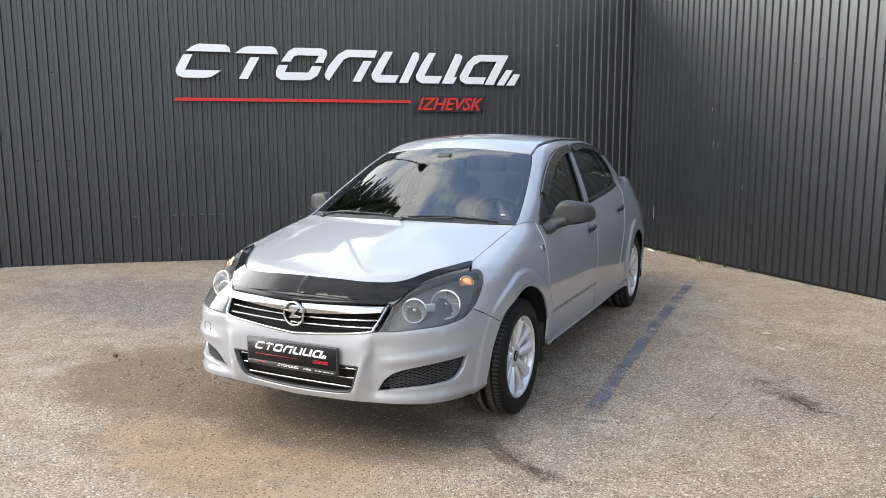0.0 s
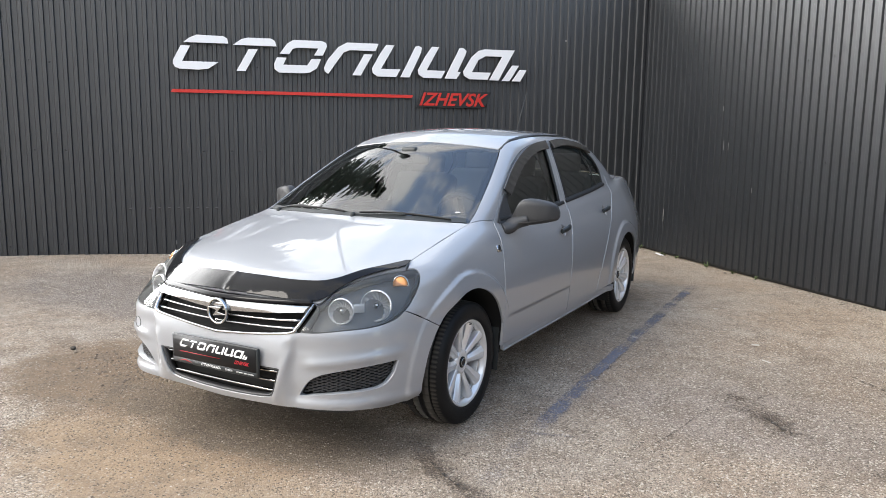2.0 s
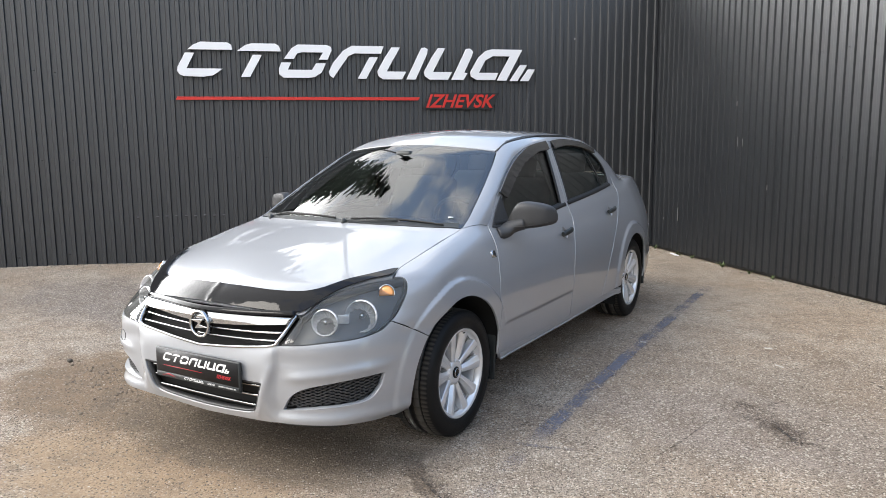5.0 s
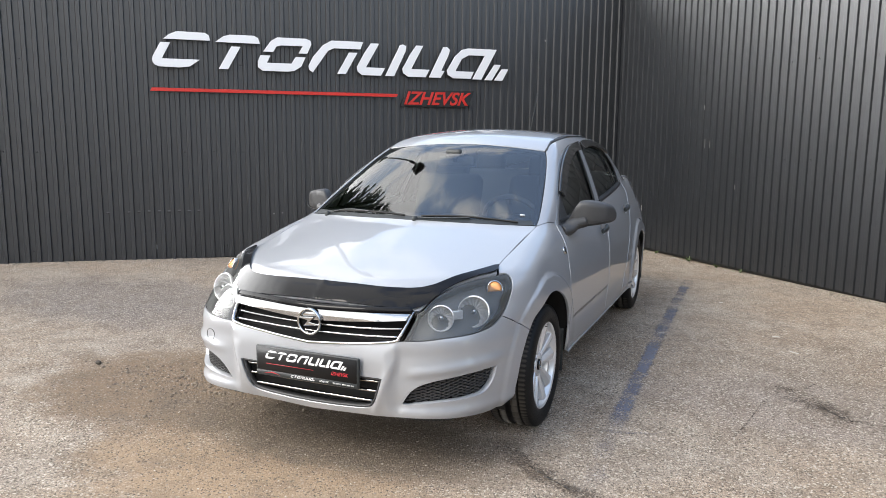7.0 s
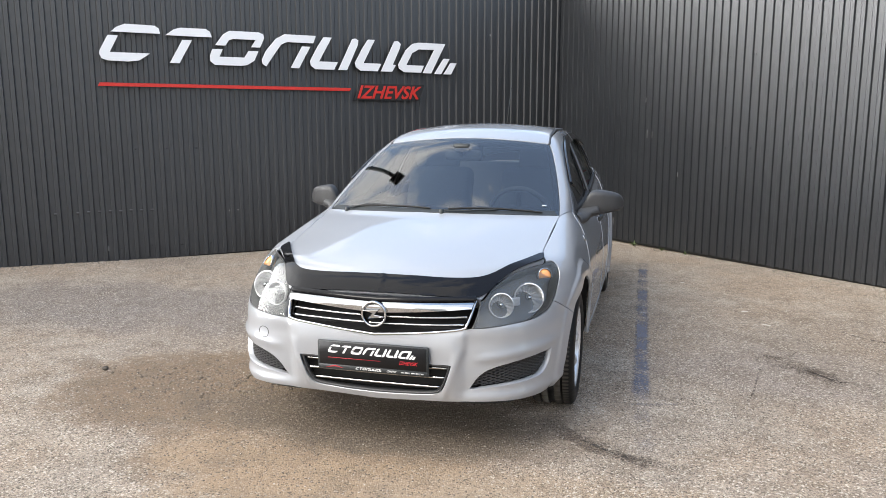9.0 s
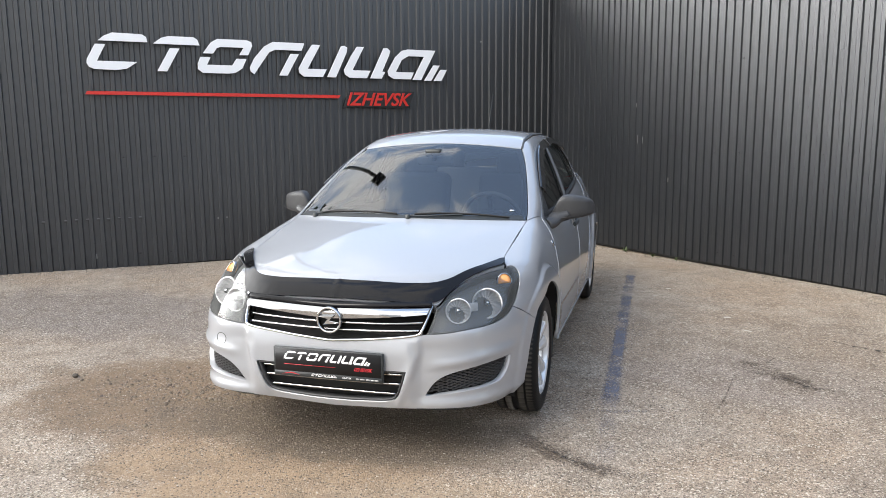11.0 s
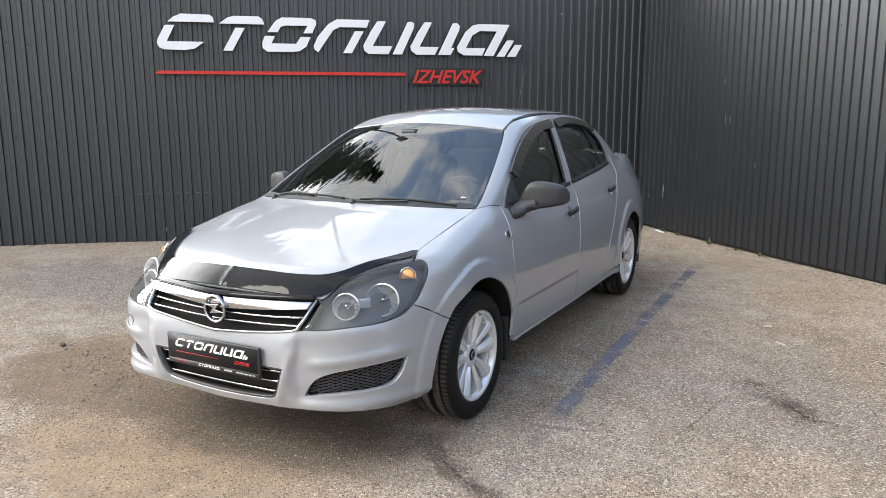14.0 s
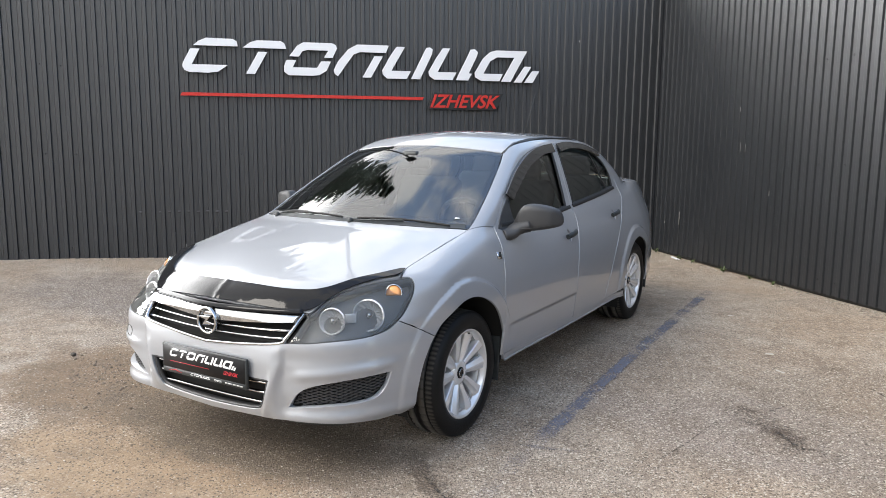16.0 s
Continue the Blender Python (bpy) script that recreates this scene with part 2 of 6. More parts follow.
def fair(points, closed=False, gap=.012):
    """A smooth line through points, evenly sampled."""
    p = [np.array(q, float) for q in points]
    if len(p) == 2:
        n = max(1, int(np.linalg.norm(p[1] - p[0]) / gap))
        return np.array([p[0] + (p[1] - p[0]) * i / n for i in range(n + 1)])
    ext = [p[-1]] + p + [p[0], p[1]] if closed else [2 * p[0] - p[1]] + p + [2 * p[-1] - p[-2]]
    res = []
    for i in range(1, len(ext) - 2):
        a, b, c, d = ext[i - 1:i + 3]
        n = max(1, int(round(np.linalg.norm(c - b) / gap)))
        for j in range(n):
            t = j / n
            res.append(.5 * (2 * b + (c - a) * t + (2 * a - 5 * b + 4 * c - d) * t ** 2 + (3 * b - a - 3 * c + d) * t ** 3))
    if not closed:
        res.append(p[-1])
    return np.array(res)


def outline(*runs, gap=.012):
    """A closed outline of smooth runs that meet in corners."""
    res = []
    for r in runs:
        res.extend(fair(r, gap=gap)[:-1])
    return np.array(res)


def both(half):
    """A half outline from the front centre to the rear centre, and its mirror image."""
    half = np.array(half)
    other = half[::-1][1:-1] * np.array([-1, 1, 1])
    return np.concatenate([half, other])


class Flat:
    """Looks at the body along one direction."""
    def __init__(self, d):
        self.d = np.array(d, float) / np.linalg.norm(d)
        up = np.array([0, 0, 1.0]) if abs(self.d[2]) < .8 else np.array([0, 1.0, 0])
        self.a = np.cross(up, self.d)
        self.a /= np.linalg.norm(self.a)
        self.b = np.cross(self.d, self.a)

    def to2(self, p):
        return np.stack([p @ self.a, p @ self.b], axis=1)

    def ray(self, q):
        o = q[:, :1] * self.a + q[:, 1:] * self.b + self.d * (np.array([0, 1.3, .6]) @ self.d)
        back = 2.6 if abs(self.d[1]) > .5 else 1.1
        return o - self.d * back, np.repeat(self.d[None], len(q), 0)


class Round:
    """Looks at the nose from all sides round an upright axis."""
    def __init__(self, y=.25, r=.9):
        self.y, self.r = y, r

    def to2(self, p):
        return np.stack([np.arctan2(p[:, 0], self.y - p[:, 1]) * self.r, p[:, 2]], axis=1)

    def ray(self, q):
        t = q[:, 0] / self.r
        d = np.stack([np.sin(t), -np.cos(t), 0 * t], axis=1)
        o = np.stack([0 * t, 0 * t + self.y, q[:, 1]], axis=1)
        return o + d * 1.35, -d


SIDE, SLANT, DOWN, AHEAD, NOSE_ROUND = Flat((-1, 0, 0)), Flat((-1, 0, -.55)), Flat((0, 0, -1)), Flat((0, 1, 0)), Round()


def inside(q, poly):
    x, y = q[:, 0][:, None], q[:, 1][:, None]
    x0, y0 = poly[:, 0][None], poly[:, 1][None]
    x1, y1 = np.roll(poly[:, 0], -1)[None], np.roll(poly[:, 1], -1)[None]
    cross = ((y0 > y) != (y1 > y)) & (x < (x1 - x0) * (y - y0) / np.where(y1 == y0, 1e-12, y1 - y0) + x0)
    return cross.sum(axis=1) % 2 == 1


def shrink(poly, g):
    """The outline drawn in by g."""
    t = np.roll(poly, -1, 0) - np.roll(poly, 1, 0)
    n = np.stack([-t[:, 1], t[:, 0]], axis=1)
    n /= np.maximum(np.linalg.norm(n, axis=1, keepdims=True), 1e-9)
    area = np.sum(poly[:, 0] * np.roll(poly[:, 1], -1) - np.roll(poly[:, 0], -1) * poly[:, 1])
    return poly + n * g * (1 if area > 0 else -1)


def filled(poly, holes, h):
    """Triangles that fill an outline with holes, with points inside at about h."""
    from mathutils.geometry import delaunay_2d_cdt
    loops = [poly, *holes]
    lo, hi = poly.min(0), poly.max(0)
    gx, gy = np.meshgrid(np.arange(lo[0], hi[0], h), np.arange(lo[1], hi[1], h * .87))
    gx[1::2] += h / 2
    g = np.stack([gx.ravel(), gy.ravel()], axis=1)
    ok = inside(g, poly)
    for k in holes:
        ok &= ~inside(g, k)
    g = g[ok]
    rim = np.concatenate(loops)
    if len(g):
        near = np.array([np.min(np.sum((rim - q) ** 2, axis=1)) for q in g])
        g = g[near > (.45 * h) ** 2]
    pts = np.concatenate([rim, g]) if len(g) else rim
    edges, k = [], 0
    for lp in loops:
        edges += [(k + i, k + (i + 1) % len(lp)) for i in range(len(lp))]
        k += len(lp)
    vs, _, fs, orig, _, _ = delaunay_2d_cdt([Vector(q) for q in pts], edges, [], 0, 1e-7)
    v = np.array([tuple(q) for q in vs])
    f = np.array([tuple(q) for q in fs if len(q) == 3])
    c = v[f].mean(axis=1)
    ok = inside(c, poly)
    for hole in holes:
        ok &= ~inside(c, hole)
    f = f[ok]
    a = v[f]
    turn = (a[:, 1, 0] - a[:, 0, 0]) * (a[:, 2, 1] - a[:, 0, 1]) - (a[:, 1, 1] - a[:, 0, 1]) * (a[:, 2, 0] - a[:, 0, 0])
    f = np.where((turn < 0)[:, None], f[:, ::-1], f)
    return v, f


def skin(name, line, view, holes=(), h=.024, gap=.0022, lift=0.0, thick=.012, shape=None, shift=None):
    """A panel of the body inside a closed outline, with turned-in edges. lift: how proud it lies; shape(p): its own extra height."""
    poly = shrink(view.to2(np.asarray(line)), gap)
    rings = [shrink(view.to2(np.asarray(k)), -gap) for k in holes]
    v, f = filled(poly, rings, h)
    o, d = view.ray(v)
    p = shoot(o, d)
    n = normal(p)
    rise = lift + (shape(p) if shape else 0)
    p = p + n * (rise[:, None] if np.ndim(rise) else rise)
    if shift is not None:
        p = p + np.array(shift)
    # faces look outwards
    fn = np.cross(p[f[:, 1]] - p[f[:, 0]], p[f[:, 2]] - p[f[:, 0]])
    bad = np.sum(fn * n[f[:, 0]], axis=1) < 0
    f = np.where(bad[:, None], f[:, ::-1], f)
    if shape:
        fn = np.cross(p[f[:, 1]] - p[f[:, 0]], p[f[:, 2]] - p[f[:, 0]])
        n = np.zeros_like(p)
        for k in range(3):
            np.add.at(n, f[:, k], fn)
        n /= np.maximum(np.linalg.norm(n, axis=1, keepdims=True), 1e-12)
    verts, norms, faces = [p], [n], [tuple(q) for q in f]
    count = {}
    for t in f:
        for i in range(3):
            e = (t[i], t[(i + 1) % 3])
            count[tuple(sorted(e))] = count.get(tuple(sorted(e)), []) + [e]
    rimmed, k = {}, len(p)
    extra, en = [], []
    for e in [c[0] for c in count.values() if len(c) == 1]:
        a, b = e
        t = p[b] - p[a]
        out_n = np.cross(t, n[a])
        out_n /= max(np.linalg.norm(out_n), 1e-9)
        for q in (a, b):
            extra += [p[q], p[q] - n[q] * thick]
            en += [out_n * .6 + n[q] * .4, out_n]
        faces.append((k, k + 1, k + 3, k + 2))
        k += 4
    if extra and thick:
        verts.append(np.array(extra))
        norms.append(np.array(en))
    else:
        faces = [tuple(q) for q in f]
    vv, nn = np.concatenate(verts), np.concatenate(norms)
    nn /= np.maximum(np.linalg.norm(nn, axis=1, keepdims=True), 1e-9)
    return vv, faces, nn


def sweep(path, profile, normals=None, closed=False, caps=True, name="sweep", smooth=True):
    """A profile of (across, out) points carried along a path; out follows the given normals."""
    p = np.asarray(path, float)
    n = len(p)
    t = np.roll(p, -1, 0) - np.roll(p, 1, 0)
    if not closed:
        t[0], t[-1] = p[1] - p[0], p[-1] - p[-2]
    t /= np.maximum(np.linalg.norm(t, axis=1, keepdims=True), 1e-9)
    up = np.repeat(np.array([[0, 0, 1.0]]), n, 0) if normals is None else np.asarray(normals, float)
    up = up - t * np.sum(up * t, axis=1, keepdims=True)
    up /= np.maximum(np.linalg.norm(up, axis=1, keepdims=True), 1e-9)
    sd = np.cross(t, up)
    m = len(profile)
    verts = [p[i] + sd[i] * a + up[i] * b for i in range(n) for a, b in profile]
    faces = []
    for i in range(n if closed else n - 1):
        j = (i + 1) % n
        faces += [(i * m + k, i * m + (k + 1) % m, j * m + (k + 1) % m, j * m + k) for k in range(m)]
    if caps and not closed:
        faces += [tuple(range(m)), tuple((n - 1) * m + k for k in reversed(range(m)))]
    bm = bmesh.new()
    vs = [bm.verts.new(v) for v in verts]
    for q in faces:
        try:
            bm.faces.new([vs[i] for i in q])
        except ValueError:
            pass
    bmesh.ops.recalc_face_normals(bm, faces=bm.faces)
    for q in bm.faces:
        q.smooth = smooth and len(q.verts) == 4
    return bm


def circle(r, n=10, a=1.0, b=1.0):
    return [(r * a * math.cos(2 * math.pi * i / n), r * b * math.sin(2 * math.pi * i / n)) for i in range(n)]


def tube(path, r, n=8, **kw):
    return sweep(path, circle(r, n), **kw)


def block(size, at=(0, 0, 0), bevel=.01, turn=None, segments=2):
    """A box with rounded edges."""
    bm = bmesh.new()
    bmesh.ops.create_cube(bm, size=1)
    for v in bm.verts:
        v.co = Vector((v.co.x * size[0], v.co.y * size[1], v.co.z * size[2]))
    if bevel:
        bmesh.ops.bevel(bm, geom=bm.edges[:], offset=bevel, segments=segments, affect="EDGES", profile=.5)
    m = Matrix.Translation(at) @ (turn if turn is not None else Matrix())
    bmesh.ops.transform(bm, matrix=m, verts=bm.verts)
    for q in bm.faces:
        q.smooth = True
    return bm


def lathe(profile, n=48, axis="x", at=(0, 0, 0)):
    """Turns a profile of (radius, along) points about an axis."""
    verts, faces = [], []
    m = len(profile)
    for i in range(n):
        a = 2 * math.pi * i / n
        for r, s in profile:
            c = (s, r * math.cos(a), r * math.sin(a)) if axis == "x" else (r * math.cos(a), s, r * math.sin(a)) if axis == "y" else (r * math.cos(a), r * math.sin(a), s)
            verts.append(tuple(c[k] + at[k] for k in range(3)))
    for i in range(n):
        j = (i + 1) % n
        faces += [(i * m + k, i * m + k + 1, j * m + k + 1, j * m + k) for k in range(m - 1)]
    bm = bmesh.new()
    vs = [bm.verts.new(v) for v in verts]
    for q in faces:
        bm.faces.new([vs[i] for i in q])
    bmesh.ops.remove_doubles(bm, verts=bm.verts, dist=1e-5)
    bmesh.ops.recalc_face_normals(bm, faces=bm.faces)
    for q in bm.faces:
        q.smooth = True
    return bm


def joined(*bms):
    """Several bmeshes in one."""
    res = bmesh.new()
    for b in bms:
        tmp = bpy.data.meshes.new("tmp")
        b.to_mesh(tmp)
        b.free()
        res.from_mesh(tmp)
        bpy.data.meshes.remove(tmp)
    return res


def extruded(poly, depth, bevel=0.0):
    """A flat outline in x and z, thick in y (0 to depth)."""
    bm = bmesh.new()
    f = bm.faces.new([bm.verts.new((x, 0, z)) for x, z in poly])
    r = bmesh.ops.extrude_face_region(bm, geom=[f])
    bmesh.ops.translate(bm, vec=(0, depth, 0), verts=[v for v in r["geom"] if isinstance(v, bmesh.types.BMVert)])
    bmesh.ops.recalc_face_normals(bm, faces=bm.faces)
    if bevel:
        bmesh.ops.bevel(bm, geom=bm.edges[:], offset=bevel, segments=1, affect="EDGES")
    return bm


# ---- the yard: ground and two clad walls that meet in a corner ----
CORNER = np.array([-.104, 6.678])
ALONG_A, ALONG_B = radians(42.6), radians(-43.8)
WALL_HEIGHT = 3.4
PITCH = .104


def ground_height(x, y):
    z = .05 * step(-3.0, -6.5, x) * step(-1.5, 2.0, y) + .015 * np.sin(.9 * x + .4) * np.sin(.8 * y)
    z = z - .035 * np.exp(-((x + .2) ** 2 + (y + 1.15) ** 2) / .9) - .02 * step(.5, 3.0, x) * step(3.0, 5.5, y)
    rise = -.020 + .034 * step(-.4, 3.2, y) - .014 * step(4.2, 6.2, y)
    flat = np.exp(-((x - .85) ** 2 + y ** 2) / .25) + np.exp(-((x - .85) ** 2 + (y - 2.7) ** 2) / .25)
    flat = flat + np.exp(-((x + .85) ** 2 + y ** 2) / .25) + np.exp(-((x + .85) ** 2 + (y - 2.7) ** 2) / .25)
    return rise + z * (1 - np.clip(flat, 0, 1))


def asphalt():
    m = bpy.data.materials.new("worn_asphalt")
    m.use_nodes = True
    n, l = m.node_tree.nodes, m.node_tree.links
    b = n["Principled BSDF"]
    tc = n.new("ShaderNodeTexCoord")

    def noise_at(scale, detail=5, rough=.55):
        q = n.new("ShaderNodeTexNoise")
        q.inputs["Scale"].default_value, q.inputs["Detail"].default_value, q.inputs["Roughness"].default_value = scale, detail, rough
        l.new(tc.outputs["Object"], q.inputs["Vector"])
        return q.outputs["Fac"]

    def ramp_of(src, lo, hi):
        q = n.new("ShaderNodeMapRange")
        q.interpolation_type = "SMOOTHSTEP"
        q.inputs[1].default_value, q.inputs[2].default_value = lo, hi
        l.new(src, q.inputs[0])
        return q.outputs[0]

    def blend(fac, a, c, mode="MIX"):
        q = n.new("ShaderNodeMix")
        q.data_type, q.blend_type = "RGBA", mode
        for k, s in ((0, fac), (6, a), (7, c)):
            if isinstance(s, tuple):
                q.inputs[k].default_value = (*s, 1)
            elif isinstance(s, float):
                q.inputs[k].default_value = s
            else:
                l.new(s, q.inputs[k])
        return q.outputs[2]

    def maths(op, a, c):
        q = n.new("ShaderNodeMath")
        q.operation = op
        for k, s in ((0, a), (1, c)):
            if isinstance(s, (int, float)):
                q.inputs[k].default_value = s
            else:
                l.new(s, q.inputs[k])
        return q.outputs[0]

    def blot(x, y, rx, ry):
        """A soft round patch with a ragged rim."""
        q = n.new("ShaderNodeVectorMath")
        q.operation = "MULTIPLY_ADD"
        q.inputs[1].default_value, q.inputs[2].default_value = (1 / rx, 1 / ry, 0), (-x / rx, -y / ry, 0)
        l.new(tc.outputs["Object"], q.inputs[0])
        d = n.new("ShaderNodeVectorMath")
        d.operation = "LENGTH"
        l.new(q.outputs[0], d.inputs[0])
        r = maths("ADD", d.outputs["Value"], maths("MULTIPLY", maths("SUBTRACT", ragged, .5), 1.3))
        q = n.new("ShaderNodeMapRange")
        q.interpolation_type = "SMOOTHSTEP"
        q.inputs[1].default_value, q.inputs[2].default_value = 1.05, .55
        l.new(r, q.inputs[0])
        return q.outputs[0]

    ragged = noise_at(2.2, 8, .65)
    stones = n.new("ShaderNodeTexVoronoi")
    stones.inputs["Scale"].default_value, stones.inputs["Randomness"].default_value = 125, 1
    l.new(tc.outputs["Object"], stones.inputs["Vector"])
    grit = n.new("ShaderNodeTexVoronoi")
    grit.inputs["Scale"].default_value = 290
    l.new(tc.outputs["Object"], grit.inputs["Vector"])
    hue = n.new("ShaderNodeSeparateColor")
    l.new(stones.outputs["Color"], hue.inputs[0])
    hue2 = n.new("ShaderNodeSeparateColor")
    l.new(grit.outputs["Color"], hue2.inputs[0])
    col = blend(ramp_of(noise_at(1.1, 7, .6), .36, .66), (.345, .270, .203), (.390, .333, .273))
    col = blend(ramp_of(noise_at(.55, 5), .50, .66), col, (.280, .228, .182))
    col = blend(maths("MULTIPLY", blot(-2.9, 1.25, 2.0, .95), .8), col, (.225, .196, .176))
    col = blend(maths("MULTIPLY", blot(2.1, .75, 1.0, .6), .5), col, (.285, .252, .235))
    col = blend(maths("MULTIPLY", blot(2.7, 1.3, .8, 1.4), .5), col, (.235, .190, .150))
    col = blend(blot(-1.25, -.35, 1.15, .85), col, (.225, .163, .110))
    col = blend(blot(-.15, -1.1, 1.1, .5), col, (.345, .250, .165))
    col = blend(maths("MULTIPLY", blot(1.0, -1.15, 1.0, .38), .8), col, (.345, .265, .190))
    # brown dirt at the car's nose, darkened too for the shade under it
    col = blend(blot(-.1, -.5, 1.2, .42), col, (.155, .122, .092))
    # soft shade along the car's side, put into the ground's colour
    col = blend(maths("MULTIPLY", blot(1.55, 1.2, .8, 1.7), .18), col, (.19, .160, .135))
    patches = ramp_of(noise_at(5, 9, .72), .42, .66)
    col = blend(maths("MULTIPLY", patches, .46), col, (.165, .130, .098))
    tone = maths("ADD", maths("MULTIPLY", hue.outputs[0], .62), maths("MULTIPLY", hue2.outputs[0], .66))
    tone = maths("ADD", tone, .39)
    sandy = maths("MAXIMUM", blot(-1.25, -.35, 1.1, .8), blot(-.15, -1.1, 1.1, .5))
    calm = maths("SUBTRACT", 1.0, maths("MULTIPLY", maths("MAXIMUM", sandy, blot(-.1, -.5, 1.3, .5)), .7))
    tone = maths("ADD", maths("MULTIPLY", maths("SUBTRACT", tone, 1.03), calm), 1.0)
    q = n.new("ShaderNodeVectorMath")
    q.operation = "SCALE"
    l.new(col, q.inputs[0])
    l.new(tone, q.inputs["Scale"])
    pale = maths("MULTIPLY", calm, ramp_of(hue.outputs[1], .90, .925))
    col = blend(maths("MULTIPLY", pale, .65), q.outputs[0], (.70, .64, .55))
    pale2 = ramp_of(hue2.outputs[2], .95, .975)
    col = blend(maths("MULTIPLY", maths("MULTIPLY", pale2, calm), .6), col, (.62, .57, .49))
    col = blend(maths("MULTIPLY", ramp_of(hue.outputs[2], .90, .94), .75), col, (.085, .070, .056))
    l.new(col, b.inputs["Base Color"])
    b.inputs["Roughness"].default_value, b.inputs["Specular IOR Level"].default_value = .88, .25
    height = maths("ADD", maths("MULTIPLY", stones.outputs["Distance"], -.6), maths("MULTIPLY", grit.outputs["Distance"], -.5))
    height = maths("ADD", height, maths("MULTIPLY", noise_at(14, 8, .7), 2.2))
    bp = n.new("ShaderNodeBump")
    bp.inputs["Strength"].default_value, bp.inputs["Distance"].default_value = .85, .011
    l.new(height, bp.inputs["Height"])
    l.new(bp.outputs["Normal"], b.inputs["Normal"])
    return m


ASPHALT = asphalt()
CLADDING = surface("graphite_cladding", (.0065, .0085, .0115), .47, 0, (.012, .0145, .0185), 1.3, .8, .06, 120, spec=.66, rough_var=.06)
CLADDING.node_tree.nodes["Principled BSDF"].inputs["IOR"].default_value = 1.62
SLAB = surface("wall_core", (.03, .03, .03), .8)
STEEL = surface("screw_steel", (.03, .032, .035), .4, .3)
SIGN_WHITE = surface("sign_white", (.74, .75, .77), .4, 0, (.68, .69, .71), 3, .6)
SIGN_EDGE = surface("sign_black", (.014, .014, .015), .5)
SIGN_RED = surface("sign_red", (.52, .020, .012), .4, 0, (.45, .02, .014), 4, .6)


def ground():
    """One sheet, fine near the car and coarse out to the horizon."""
    lines = np.concatenate([-np.geomspace(900, 9, 16), np.arange(-8.4, 10.01, .12), np.geomspace(10.6, 900, 16)])
    gx, gy = np.meshgrid(lines, lines, indexing="ij")
    z = ground_height(gx, gy)
    n = len(lines)
    v = np.stack([gx.ravel(), gy.ravel(), z.ravel()], axis=1)
    i = np.arange(n * n).reshape(n, n)
    f = np.stack([i[:-1, :-1].ravel(), i[1:, :-1].ravel(), i[1:, 1:].ravel(), i[:-1, 1:].ravel()], axis=1)
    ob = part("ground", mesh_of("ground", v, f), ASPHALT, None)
    return tagged(ob, "worn brown-grey asphalt yard with grit, dirt and cracks", "ground", kind="structure")


def cladding_sheet():
    """One profiled sheet, eleven ribs wide, with a lip at its edge."""
    xs = []
    for k in range(11):
        x = k * PITCH
        xs += [(x, 0), (x + .045, 0), (x + .0555, -.0140), (x + .0580, -.0155), (x + .0915, -.0155), (x + .0930, -.0142), (x + .0985, .0025), (x + .1020, .0025)]
    xs += [(11 * PITCH, 0), (11 * PITCH + .03, -.001)]
    v = [(x, y, z) for z in (0, WALL_HEIGHT) for x, y in xs]
    m = len(xs)
    f = [(i, i + 1, m + i + 1, m + i) for i in range(m - 1)]
    me = mesh_of("cladding_sheet", v, f, smooth=False)
    me.materials.append(CLADDING)
    return me


def screw_head():
    me = bpy.data.meshes.new("screw")
    bm = lathe([(0, -.005), (.004, -.005), (.0045, -.002), (.009, -.001), (.009, .001)], 8, "y")
    bm.to_mesh(me)
    bm.free()
    me.materials.append(STEEL)
    return me


SHEET, SCREW = cladding_sheet(), screw_head()


def clad_wall(name, angle, sign, length, rows, label):
    """A wall that starts in the corner; its local x runs away from the corner or towards it."""
    bm = block((length, .12, WALL_HEIGHT), (sign * length / 2, .065, WALL_HEIGHT / 2), 0)
    wall = part(name, bm, SLAB, None)
    wall.matrix_world = Matrix.Translation((CORNER[0], CORNER[1], 0)) @ Matrix.Rotation(angle, 4, "Z")
    tagged(wall, label, "wall", kind="structure")
    rng = random.Random(name)
    for k in range(int(length / (11 * PITCH))):
        ob = part("cladding_sheet", SHEET, None, wall)
        ob.location = ((k if sign > 0 else -k - 1) * 11 * PITCH, -.003 - .0015 * (k % 2), .03)
    for z in rows:
        for k in range(int(length / (PITCH * 3))):
            if rng.random() < .8:
                ob = part("screw", SCREW, None, wall)
                ob.location = (sign * (k * 3 + rng.choice((0, 0, 1))) * PITCH + (.023 if sign > 0 else -.081), -.002, z + rng.uniform(-.012, .012))
    return wall


ground()
# a plain unseen wall, added behind to darken what the first wall reflects
PLASTER_GREY = surface("unseen_wall_plaster", (.16, .165, .175), .8, 0, (.12, .125, .13), 1.2, .8, .1, 60)
far_wall = part("wall_3", block((20, .2, 4.4), (0, 0, 2.2), 0), PLASTER_GREY, None)
far_wall.matrix_world = Matrix.Translation((7.2, -9.6, -.1)) @ Matrix.Rotation(radians(38), 4, "Z")
tagged(far_wall, "plain grey wall added out of view to darken reflections in the metal wall", "wall", kind="structure")
wall_a = clad_wall("wall_1", ALONG_A, -1, 13.8, (.16, 1.22, 2.17, 3.2), "dark graphite profiled metal wall with vertical ribs")
wall_b = clad_wall("wall_2", ALONG_B, 1, 11.5, (.14, 1.22, 2.17, 3.2), "dark graphite profiled metal wall with dull sheen")
tag_a = Matrix.Translation((CORNER[0], CORNER[1], 0)) @ Matrix.Rotation(ALONG_A, 4, "Z")


